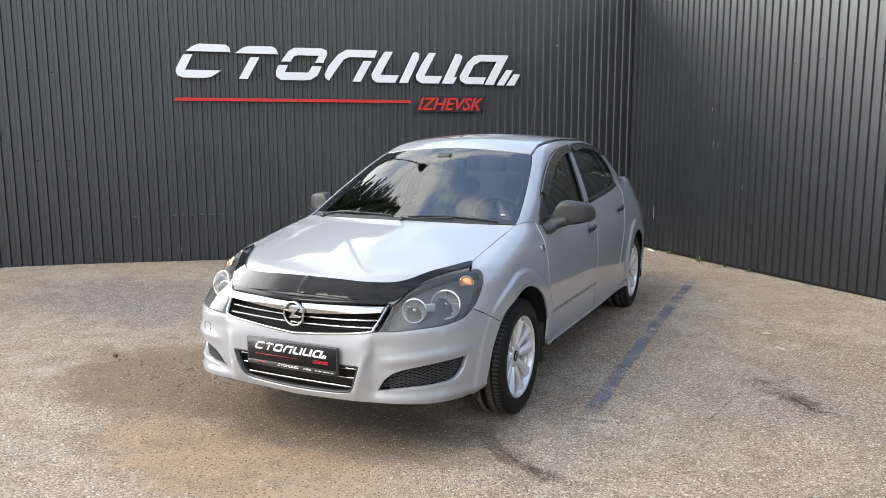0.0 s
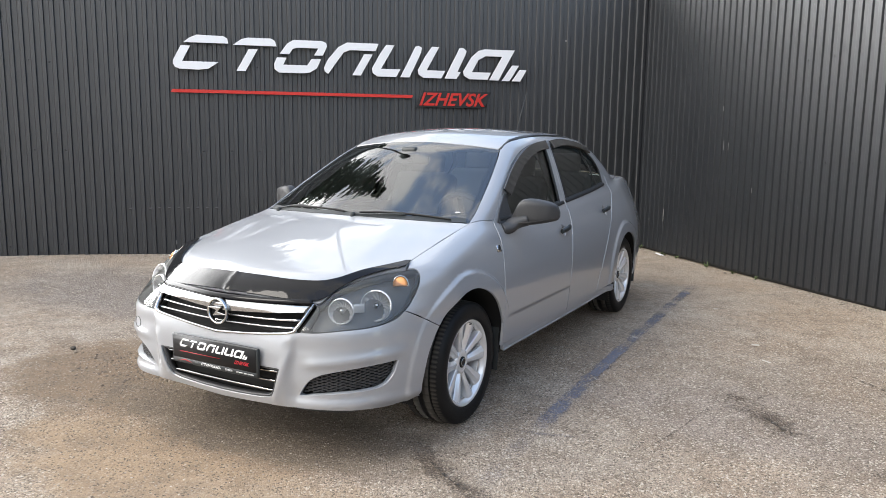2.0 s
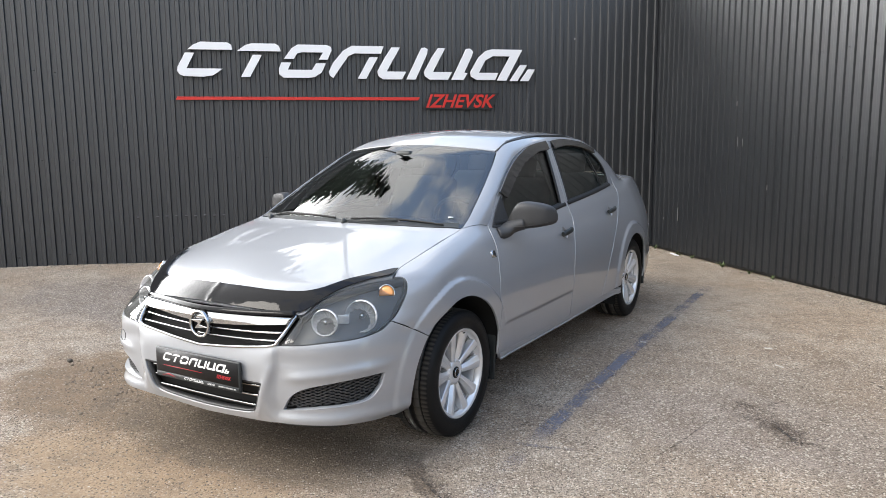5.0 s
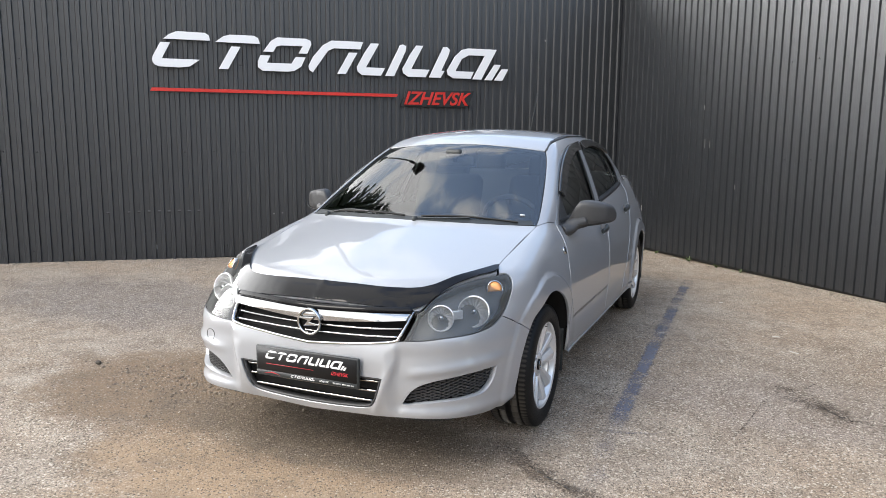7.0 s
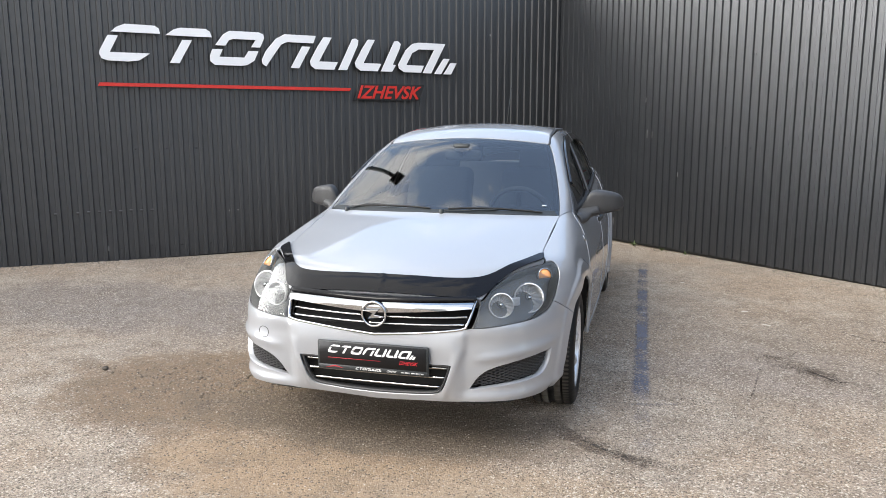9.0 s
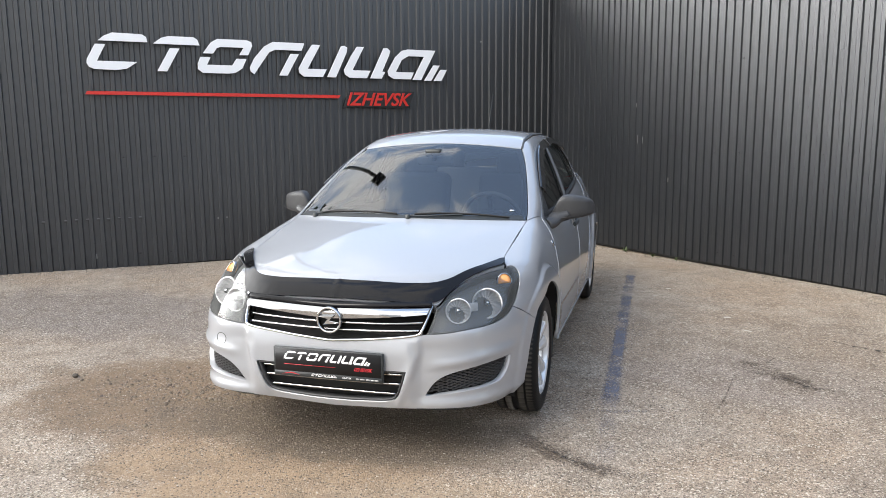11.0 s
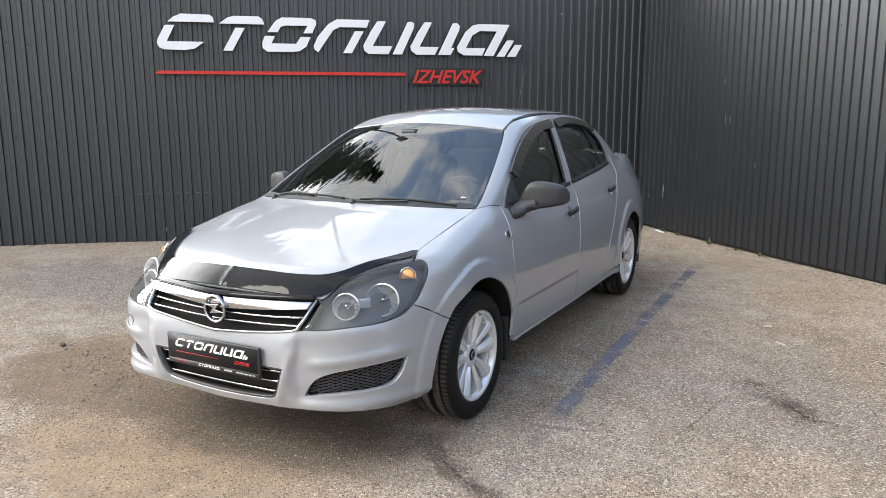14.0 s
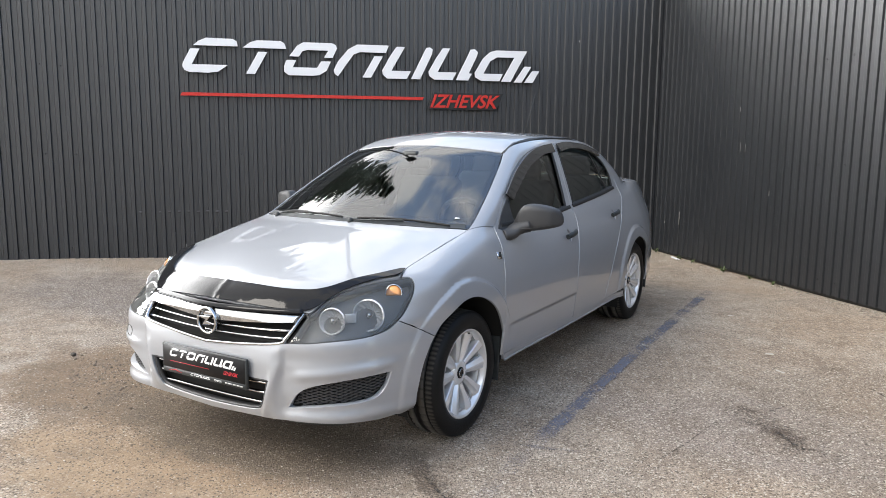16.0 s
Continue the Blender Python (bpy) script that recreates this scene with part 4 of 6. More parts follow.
def mesh_insert(line):
    """The diamond mesh in a bumper opening."""
    base = skin("fog_grille", line, NOSE_ROUND, h=.03, gap=-.006, lift=-.040, thick=0)
    q = NOSE_ROUND.to2(line)
    lo, hi = q.min(0), q.max(0)
    bms = []
    for slope in (.42, -.42):
        for c in np.arange(-1.2, 1.2, .028):
            u = np.linspace(lo[0], hi[0], 60)
            w = lo[1] + c * .5 + slope * (u - lo[0])
            ok = inside(np.stack([u, w], axis=1), q)
            runs = np.split(np.arange(60), np.where(np.diff(ok.astype(int)) != 0)[0] + 1)
            for r in runs:
                if len(r) > 2 and ok[r[0]]:
                    o, d = NOSE_ROUND.ray(np.stack([u[r], w[r]], axis=1)[::2])
                    p = shoot(o, d)
                    n = normal(p)
                    if len(p) > 1:
                        bms.append(sweep(p - n * .026, [(-.0022, -.010), (.0022, -.010), (.0022, .003), (-.0022, .003)], n, smooth=False))
    return base, joined(*bms)


fog_base, fog_mesh = mesh_insert(FOG)
part("fog_grille_back", fog_base, MESH_BLACK, bumper)
part("fog_grille_back", flip(fog_base), MESH_BLACK, bumper)
part("fog_grille", mirrored(fog_mesh), GREY_PLASTIC, bumper, "black diamond mesh in a bumper opening")
part("fog_grille", fog_mesh, GREY_PLASTIC, bumper, "black diamond mesh in a bumper opening")
cap_p = [(-.545 + .026 * math.cos(a), -.75, .50 + .026 * math.sin(a)) for a in np.linspace(0, 2 * math.pi, 25)[:-1]]
p, n = on_body(cap_p, AHEAD, .0105)
part("tow_cap", sweep(p, circle(.0015, 6), n, closed=True), GREY_PLASTIC, bumper)

# grille: dark back, broad chrome bar, two thin slats, chrome frame
grille = part("grille", skin("grille", both(np.concatenate([fair([(0, -.83, .70), (.3, -.79, .70), (.446, -.72, .69)])[:-1], fair(GRILLE_LOW)])), AHEAD, h=.04, lift=-.05, thick=0), MESH_BLACK, car, "black grille with chrome bar and slats")
bar_half = np.concatenate([fair([(0, -.84, .671), (.24, -.81, .676), (.438, -.743, .676)])[:-1], fair([(.438, -.743, .676), (.430, -.775, .648)])[:-1], fair([(.430, -.775, .648), (.25, -.82, .640), (0, -.85, .630)])])
part("chrome_bar", skin("chrome_bar", both(bar_half), AHEAD, h=.010, gap=0, lift=.010, thick=.03, shape=lambda p: .013 * np.exp(-((p[:, 2] - .658) / .018) ** 2)), CHROME, grille, "broad bright chrome bar")
for z0, x in ((.618, .418), (.588, .408)):
    q = np.stack([np.linspace(-x, x, 50), np.zeros(50), z0 + .012 * (np.linspace(-1, 1, 50)) ** 2], axis=1)
    p, n = on_body(q, AHEAD, -.010)
    part("slat", sweep(p, [(-.004, -.02), (.004, -.02), (.003, .004), (-.003, .004)], n), CHROME, grille)
p, n = on_body(np.concatenate([fair(GRILLE_LOW)[:-1], (fair(GRILLE_LOW) * np.array([-1, 1, 1]))[::-1]]), AHEAD, .002)
part("chrome_frame", sweep(p, [(-.006, -.02), (.006, -.02), (.0045, .004), (-.0045, .004)], n), CHROME, grille)
badge_at = Vector((0, -.856, .628))
badge = part("badge", lathe([(.050, -.012), (.056, -.018), (.061, -.012), (.061, .01), (.050, .01), (.050, -.012)], 40, "y", badge_at), CHROME, grille, "round chrome badge ring")
bolt = extruded([(-.060, .016), (.026, .022), (.004, -.002), (.060, -.010), (-.028, -.022), (-.006, .004)], .012, .002)
bmesh.ops.translate(bolt, vec=badge_at + Vector((0, -.016, 0)), verts=bolt.verts)
part("badge_bar", bolt, CHROME, badge)
part("badge_back", lathe([(.0, .004), (.051, .004), (.051, .012), (0, .012)], 30, "y", badge_at), MESH_BLACK, badge)

# headlights
lamp_line = outline(LAMP_TOP, LAMP_BACK, LAMP_LOW, LAMP_IN)
lens = skin("lens", lamp_line, Round(.05, .9), h=.025, gap=.003, thick=.03)
bowl = skin("housing", lamp_line, Round(.05, .9), h=.03, gap=.004, lift=-.058, thick=0)
rim_p, rim_n = ring_of(lamp_line, Round(.05, .9), -.012, .0025)


def reflector(at, r, aim):
    """A bright bowl with a bulb holder in it, opening along aim."""
    m = Matrix.Translation(at) @ Vector(aim).to_track_quat("X", "Z").to_matrix().to_4x4()
    cup = lathe([(r * 1.08, -.004), (r * 1.07, .005), (r * 1.0, .007), (r * .97, .0), (r * .86, -.022), (r * .6, -.040), (r * .25, -.050), (0, -.052)], 72, "x")
    for v in cup.verts:
        a, d = math.atan2(v.co.z, v.co.y), math.hypot(v.co.y, v.co.z)
        v.co.x += .0050 * math.cos(18 * a) * min(1, d / r) * (d < r * .98) + .0012 * math.cos(24 * a) * (d > r * .98)
    bulb = lathe([(0, .008), (.011, .006), (.014, -.004), (.014, -.05)], 16, "x")
    for b in (cup, bulb):
        bmesh.ops.transform(b, matrix=m, verts=b.verts)
    return cup, bulb


for mirror in (False, True):
    way = flip if mirror else (lambda s: s)
    turn = mirrored if mirror else (lambda b: b)
    lamp = part("headlight", way(bowl), LAMP_GREY, car, "clear-glass headlight with two round reflectors and an amber bulb")
    part("lens", way(lens), LENS, lamp)
    part("housing_rim", turn(sweep(rim_p, [(-.0015, -.055), (.0015, -.055), (.0015, .004), (-.0015, .004)], rim_n, closed=True)), LAMP_GREY, lamp)
    for at, r in (((.546, -.672, .656), .054), ((.654, -.560, .673), .066)):
        cup, bulb = reflector(at, r, (.35, -.93, .10))
        part("reflector", turn(cup), REFLECTOR, lamp)
        part("bulb", turn(bulb), CHROME, lamp)
    spot = Matrix.Translation((.712, -.452, .757)) @ Vector((.55, -.80, .25)).to_track_quat("X", "Z").to_matrix().to_4x4()
    am = lathe([(0, .008), (.020, .006), (.032, .000), (.034, -.02)], 28, "x")
    bz = lathe([(.034, .004), (.036, .005), (.038, .002), (.039, -.014)], 28, "x")
    for b in (am, bz):
        for v in b.verts:
            v.co.z = max(v.co.z * 1.1, -.008)
        bmesh.ops.transform(b, matrix=spot, verts=b.verts)
    part("indicator", turn(am), AMBER, lamp, "amber indicator bulb")
    part("indicator_ring", turn(bz), CHROME, lamp)
    link = block((.050, .012, .040), (.598, -.612, .664), .004, Matrix.Rotation(radians(44), 4, "Z"))
    part("reflector_link", turn(link), REFLECTOR, lamp)

# smoked guard along the hood's front edge
guard_half = np.concatenate([fair([(0, -.803, .712), (.15, -.795, .712), (.30, -.772, .712), (.42, -.734, .70), (.476, -.700, .695), (.515, -.645, .735), (.565, -.563, .775), (.632, -.468, .806), (.690, -.385, .82), (.684, -.318, .842)])[:-1],
                             fair([(.684, -.318, .842), (.668, -.325, .845)])[:-1],
                             fair([(.668, -.330, .845), (.606, -.440, .815), (.540, -.538, .79), (.484, -.612, .765), (.41, -.665, .765), (.28, -.705, .775), (.12, -.722, .779), (0, -.726, .779)])])
part("hood_guard", skin("hood_guard", both(guard_half), DOWN, h=.018, gap=0, lift=.012, thick=.004,
                        shape=lambda p: .003 * step(-.70, -.79, p[:, 1]) + .004 * np.exp(-(p[:, 0] / .01) ** 2)), GLOSS_BLACK, car, "glossy smoked plastic guard along the hood edge")


# rolled edge of the guard; its black also stands for the shadow gap below
lip_line = fair([(-.44, -.74, .690), (-.30, -.79, .690), (-.15, -.812, .688), (0, -.82, .686), (.15, -.812, .688), (.30, -.79, .690), (.44, -.74, .690)])
p, n = on_body(lip_line, AHEAD, .012)
part("guard_lip", sweep(p, [(-.012, -.022), (.012, -.022), (.013, .006), (.008, .010), (-.008, .009), (-.012, .002)], n), GLOSS_BLACK, car, "rolled lower lip of the hood guard, black for the shadow gap under it")


# ---- wheels ----
def tyre():
    """A road tyre with grooves round it and notched shoulders, its axle along x."""
    prof = [(.213, .080), (.222, .098), (.245, .1055), (.270, .1045), (.292, .098), (.3045, .088)]
    tread = [(.3085, .080), (.3100, .058), (.3100, .055), (.301, .053), (.301, .046), (.3105, .044), (.312, .016), (.303, .014), (.303, -.014), (.312, -.016)]
    prof = prof + tread + [(a, -b) for a, b in reversed(tread[:-3])] + [(a, -b) for a, b in reversed(prof)]
    n, m = 168, len(prof)
    v, f = [], []
    for i in range(n):
        a = 2 * math.pi * i / n
        for rr, s in prof:
            q = rr
            if .054 < abs(s) < .09 and rr > .30 and i % 2 == 0:
                q = rr - .005
            elif abs(s) <= .045 and rr > .305 and i % 4 == 0:
                q = rr - .004
            v.append((s * 1.1 - .024, q * math.cos(a), q * math.sin(a)))
    for i in range(n):
        j = (i + 1) % n
        f += [(i * m + k, j * m + k, j * m + k + 1, i * m + k + 1) for k in range(m - 1)]
    me = mesh_of("tyre", v, f)
    bm = bmesh.new()
    bm.from_mesh(me)
    bmesh.ops.recalc_face_normals(bm, faces=bm.faces)
    return bm


def spoke(way):
    """One blade of a twin spoke, pointing along +z with its face to +x; way: which side of the pair it is."""
    rows = []
    for r, off, w, x, deep in ((.045, .013, .026, .046, .030), (.070, .023, .036, .052, .034), (.11, .033, .045, .059, .036), (.16, .044, .057, .067, .036), (.206, .055, .072, .074, .034)):
        inner, outer = off - w / 2, off + w / 2
        rows.append([(x - deep, way * inner, r), (x - .017, way * inner, r), (x - .013, way * (inner + .003), r), (x - .001, way * (off - w * .14), r),
                     (x, way * (off + w * .06), r), (x - .003, way * (outer - .003), r), (x - .007, way * outer, r), (x - deep - .004, way * outer, r)])
    bm = bmesh.new()
    vs = [[bm.verts.new(p) for p in row] for row in rows]
    for a, b in zip(vs[:-1], vs[1:]):
        for k in range(7):
            bm.faces.new((a[k], a[k + 1], b[k + 1], b[k]))
        bm.faces.new((a[7], a[0], b[0], b[7]))
    bm.faces.new(vs[0])
    bm.faces.new(list(reversed(vs[-1])))
    bmesh.ops.recalc_face_normals(bm, faces=bm.faces)
    return bm


def wheel(mirror, turned=0.0):
    hub = bpy.data.objects.new("wheel", None)
    scene.collection.objects.link(hub)
    hub.parent = car
    part("tyre", tyre(), RUBBER, hub, "black road tyre with worn tread")
    lip = lathe([(.198, .020), (.203, .072), (.214, .082), (.221, .080), (.219, .070), (.205, .055), (.198, .02), (.190, -.06), (.205, -.085), (.200, -.088), (.186, -.06), (.190, .02), (.196, .045)], 72, "x")
    part("rim", lip, ALLOY, hub)
    for k in range(5):
        for way in (-1, 1):
            s = spoke(way)
            bmesh.ops.transform(s, matrix=Matrix.Rotation(2 * math.pi * k / 5 + turned, 4, "X"), verts=s.verts)
            part("spoke", s, ALLOY, hub)
    part("hub", lathe([(0, .047), (.030, .047), (.046, .050), (.062, .046), (.066, .030), (.066, 0)], 40, "x"), ALLOY, hub)
    part("centre_cap", lathe([(0, .054), (.022, .0545), (.028, .052), (.029, .046)], 32, "x"), GLOSS_BLACK, hub)
    part("cap_ring", lathe([(.017, .0535), (.0185, .0565), (.021, .0565), (.022, .0535)], 32, "x"), CHROME, hub)
    for k in range(5):
        a = 2 * math.pi * k / 5
        part("wheel_bolt", lathe([(0, .044), (.007, .044), (.010, .042), (.010, .034)], 10, "x", (0, .050 * math.cos(a), .050 * math.sin(a))), GREY_PLASTIC, hub)
    part("brake_disc", lathe([(.06, -.01), (.137, -.01), (.137, -.032), (.06, -.032)], 40, "x"), surface("disc_steel", (.20, .19, .18), .45, .8) if "disc_steel" not in bpy.data.materials else bpy.data.materials["disc_steel"], hub)
    part("brake_drum", lathe([(0, -.034), (.186, -.034), (.186, -.07), (0, -.07)], 40, "x"), DARK, hub)
    valve = tube([(.058, .04, .188), (.075, .045, .192)], .0035, 6)
    part("valve", valve, SEAL, hub)
    if mirror:
        hub.rotation_euler = (0, 0, math.pi)
    return hub


for mirror in (False, True):
    for k, (hy, hz) in enumerate(HUBS):
        w = wheel(mirror, radians((-2, 24)[k]))
        w.location = (-.751 if mirror else .751, hy - .006 * (k == 0), (.2935, .3225)[k])
        if k == 0:
            w.rotation_euler[2] += radians(.2)

# wheel housings, mud flaps, floor pan
for mirror in (False, True):
    sgn = -1 if mirror else 1
    for hy, hz in ARCHES:
        shell = []
        for edge in (False, True):
            row = []
            for a in np.linspace(-.30, math.pi + .30, 28):
                y, z = hy + (ARCH + .016) * math.cos(a), hz + (ARCH + .016) * math.sin(a)
                x = float(shoot(np.array([[1.2, y, max(z, .24)]]), np.array([[-1.0, 0, 0]]))[0, 0]) - .022 if edge else .50
                row.append((sgn * x, y, z))
            shell.append(row)
        v = shell[0] + shell[1]
        f = [(i, i + 1, 28 + i + 1, 28 + i) for i in range(27)] + [tuple(range(28))]
        part("wheel_housing", mesh_of("wheel_housing", v, f), DARK, car)
    flap = block((.20, .012, .24), (sgn * .735, .345, .285), .004, Matrix.Rotation(radians(-6), 4, "X"))
    part("mud_flap", flap, BLACK_PLASTIC, car, "black rubber mud flap behind the wheel")
    flap = block((.18, .012, .16), (sgn * .745, 3.07, .29), .004, Matrix.Rotation(radians(-4), 4, "X"))
    part("mud_flap", flap, BLACK_PLASTIC, car, "black rubber mud flap behind the wheel")
part("floor_pan", joined(block((1.46, 1.90, .06), (0, 1.34, .29), .02), block((1.0, .9, .10), (0, -.15, .25), .03), block((1.0, 1.0, .10), (0, 2.95, .28), .03), block((1.1, .06, .5), (0, -.45, .45), .02)), DARK, car)

# dark skins just under the panels, so that the joints look deep
under_line = outline([(.80, .36, .94), (.80, .36, .34)], [(.80, .36, .34), (.80, 2.28, .34)], [(.80, 2.28, .34), (.80, 2.5, .94)], [(.80, 2.5, .94), (.80, 1.4, .93), (.80, .36, .94)], gap=.06)
under = skin("inner_skin", under_line, SIDE, h=.05, lift=-.013, thick=0)
part("inner_skin", under, PAINT, car)
part("inner_skin", flip(under), PAINT, car)
hood_under = both(np.concatenate([fair([(0, -.77, .72), (.42, -.68, .7), (.66, -.36, .8)], gap=.06)[:-1], fair([(.66, -.36, .8), (.705, -.1, .88), (.71, .26, .96)], gap=.06)[:-1], fair([(.71, .26, .96), (.3, .16, .98), (0, .13, .99)], gap=.06)]))
part("inner_skin", skin("inner_skin", hood_under, DOWN, h=.08, lift=-.03, thick=0), DARK, car)

# ---- door mirrors, handles, window visors, small side parts ----
def superdome(rx, ry, rz, e=2.6, nu=36, nv=18, cut=0.0):
    """A rounded box-like dome; the back (y > cut) is flat."""
    bm = bmesh.new()
    rows = []
    for j in range(nv + 1):
        b = -math.pi / 2 + math.pi * j / nv
        row = []
        for i in range(nu):
            a = 2 * math.pi * i / nu
            c = (math.cos(b) * math.cos(a), math.cos(b) * math.sin(a), math.sin(b))
            k = sum(abs(q) ** e for q in c) ** (-1 / e)
            x, y, z = c[0] * k * rx, c[1] * k * ry, c[2] * k * rz
            row.append(bm.verts.new((x, min(y, cut), z)))
        rows.append(row)
    for a, b in zip(rows[:-1], rows[1:]):
        for i in range(nu):
            q = (a[i], a[(i + 1) % nu], b[(i + 1) % nu], b[i])
            bm.faces.new(q)
    bmesh.ops.remove_doubles(bm, verts=bm.verts, dist=1e-6)
    bmesh.ops.recalc_face_normals(bm, faces=bm.faces)
    for f in bm.faces:
        f.smooth = True
    return bm


def mirror_housing():
    """A shell lofted outwards: a steep shoulder near the door, a flat foot, a rounded outer end, an open flat back."""
    top = spline((0, .000), (.08, .034), (.18, .080), (.26, .099), (.34, .102), (.60, .092), (.84, .072), (.95, .050), (1, .018))
    foot = spline((0, -.034), (.12, -.048), (.5, -.044), (.88, -.032), (.97, -.022), (1, -.006))
    deep = spline((0, .030), (.2, .060), (.5, .068), (.8, .056), (1, .016))
    bm, rows = bmesh.new(), []
    for s in np.concatenate([[0, .02, .05], np.linspace(.1, .9, 17), [.94, .97, .99, 1]]):
        t, f, d = float(top(s)), float(foot(s)), float(deep(s))
        c, h = (t + f) / 2, (t - f) / 2
        row = []
        for k in range(24):
            a = math.pi * (k / 23) + math.pi / 2
            q = (abs(math.cos(a)) ** 5 + abs(math.sin(a)) ** 5) ** (-1 / 5)
            row.append(bm.verts.new((.776 + .250 * s, .630 + .085 * s + d * q * math.cos(a) * 1.15, .972 + .018 * s + c + h * q * math.sin(a))))
        rows.append(row)
    for p, q in zip(rows[:-1], rows[1:]):
        for k in range(23):
            bm.faces.new((p[k], p[k + 1], q[k + 1], q[k]))
        bm.faces.new((p[23], p[0], q[0], q[23]))
    bm.faces.new(rows[0])
    bm.faces.new(list(reversed(rows[-1])))
    bmesh.ops.recalc_face_normals(bm, faces=bm.faces)
    for f in bm.faces:
        f.smooth = len(f.verts) == 4
    return bm


for mirror in (False, True):
    turn = mirrored if mirror else (lambda b: b)
    way = flip if mirror else (lambda s: s)
    fd, rd = doors[mirror]
    wm = part("door_mirror", turn(mirror_housing()), GREY_PLASTIC, car, "dark grey plastic door mirror housing")
    glass = block((.15, .006, .075), (.905, .680, .992), .02, Matrix.Rotation(radians(16), 4, "Z"))
    part("mirror_glass", turn(glass), CHROME, wm)
    foot_line = fair([(.752, .515, .912), (.780, .550, .920), (.800, .580, .940), (.830, .606, .955), (.865, .625, .965)], gap=.01)
    foot = sweep(foot_line, [(a * .058, b * .036) for a, b in circle(1, 14)], np.repeat([[0, 0, 1.0]], len(foot_line), 0))
    part("mirror_foot", turn(foot), GREY_PLASTIC, wm)
    sail_line = outline([(.75, .462, .950), (.76, .52, .945), (.757, .66, .958)], [(.757, .66, .958), (.722, .655, 1.06), (.70, .66, 1.10)], [(.70, .66, 1.10), (.73, .545, 1.03), (.75, .462, .950)])
    part("mirror_sail", way(skin("mirror_sail", sail_line, SLANT, h=.02, gap=0, lift=.006, thick=.01)), GREY_PLASTIC, wm)
    seam = sweep(fair([(.798, .562, .950), (.855, .546, .952), (.933, .572, .960), (1.013, .652, .975)]), circle(.0022, 6))
    part("mirror_seam", turn(seam), SEAL, wm)
    # handles: a dished cup and a black grip
    for door, y, z in ((fd, 1.315, .832), (rd, 2.245, .886)):
        cup = CUPS[0] if door is fd else CUPS[1]
        part("handle_cup", way(skin("handle_cup", cup, SIDE, h=.008, gap=-.001, lift=-.002, thick=.002, shape=lambda p, y=y, z=z: -.024 * np.clip(1 - ((p[:, 1] - y) / .047) ** 2 - ((p[:, 2] - z) / .036) ** 2, 0, 1) ** .6)), PAINT, door)
        q = np.array([(.83, y - .080 + .16 * k / 16, z - .006 + .016 * k / 16) for k in range(17)])
        p, n = on_body(q, SIDE)
        lift = np.array([.010 + .024 * math.sin(math.pi * min(max(k / 16, .06), .94)) ** .6 for k in range(17)])
        part("door_handle", turn(sweep(p + n * lift[:, None], [(a * .016, b * .011) for a, b in circle(1, 12)], n)), BLACK_PLASTIC, door, "black plastic door handle")
    # smoked visors over the windows
    vis_f = outline([(.692, .640, 1.118), (.640, .868, 1.236), (.602, 1.08, 1.312), (.572, 1.32, 1.362), (.556, 1.575, 1.384)], [(.556, 1.575, 1.384), (.592, 1.560, 1.335)],
                    [(.592, 1.560, 1.335), (.598, 1.36, 1.318), (.634, 1.10, 1.262), (.672, .90, 1.182), (.706, .70, 1.082)], [(.706, .70, 1.082), (.692, .640, 1.118)])
    vis_b = outline([(.558, 1.665, 1.384), (.545, 1.85, 1.392), (.548, 2.05, 1.384), (.560, 2.24, 1.362), (.590, 2.40, 1.322)], [(.590, 2.40, 1.322), (.602, 2.385, 1.292)],
                    [(.602, 2.385, 1.292), (.582, 2.22, 1.328), (.572, 2.04, 1.346), (.572, 1.86, 1.350), (.590, 1.675, 1.338)], [(.590, 1.675, 1.338), (.558, 1.665, 1.384)])
    for door, line in ((fd, vis_f), (rd, vis_b)):
        part("window_visor", way(skin("window_visor", line, SLANT, h=.011, gap=0, lift=.020, thick=.012, shape=lambda p: .003 * step(1.42, 1.28, p[:, 2]))), VISOR_BLACK, door, "glossy smoked plastic wind visor")
    # quarter light bar in the rear window, front badge on the wing
    p, n = on_body(fair([(.61, 2.235, 1.338), (.67, 2.28, 1.19), (.715, 2.315, 1.052)], gap=.03), SLANT, -.004)
    part("window_bar", turn(sweep(p, [(-.006, -.004), (.006, -.004), (.006, .004), (-.006, .004)], n)), SEAL, rd)
    p, n = on_body(np.array([(.82, .318, .832), (.82, .360, .830)]), SIDE, .002)
    part("side_repeater", turn(sweep(p, [(-.018, -.002), (.018, -.002), (.018, .003), (-.018, .003)], n)), CHROME, car, "small bright badge on the front wing")
    p, n = on_body(np.array([(.82, .328, .832), (.82, .350, .831)]), SIDE, .006)
    part("side_mark", turn(sweep(p, [(-.010, -.001), (.010, -.001), (.010, .001), (-.010, .001)], n)), BLACK_PLASTIC, car)
    # chin spoiler lip
    q = fair([(.80, -.41, .228), (.74, -.55, .222), (.65, -.68, .231), (.53, -.78, .238), (.36, -.845, .236), (0, -.85, .221)])
    p, n = on_body(q, NOSE_ROUND, -.045)
    part("chin_lip", turn(sweep(p, [(-.022, -.012), (.006, -.012), (.006, .008), (-.022, .004)], n)), BLACK_PLASTIC, bumper)

# antenna on the roof
part("antenna", joined(tube([(-.03, 2.44, 1.42), (-.03, 2.66, 1.79)], .0028, 6), lathe([(0, .03), (.012, .028), (.022, 0), (.026, -.03)], 20, "z", (-.03, 2.44, 1.425))), BLACK_PLASTIC, car, "thin black roof aerial")


# ---- wipers and cowl ----
def on_screen(pts, lift):
    return on_body(np.asarray(pts, float), DOWN, lift)


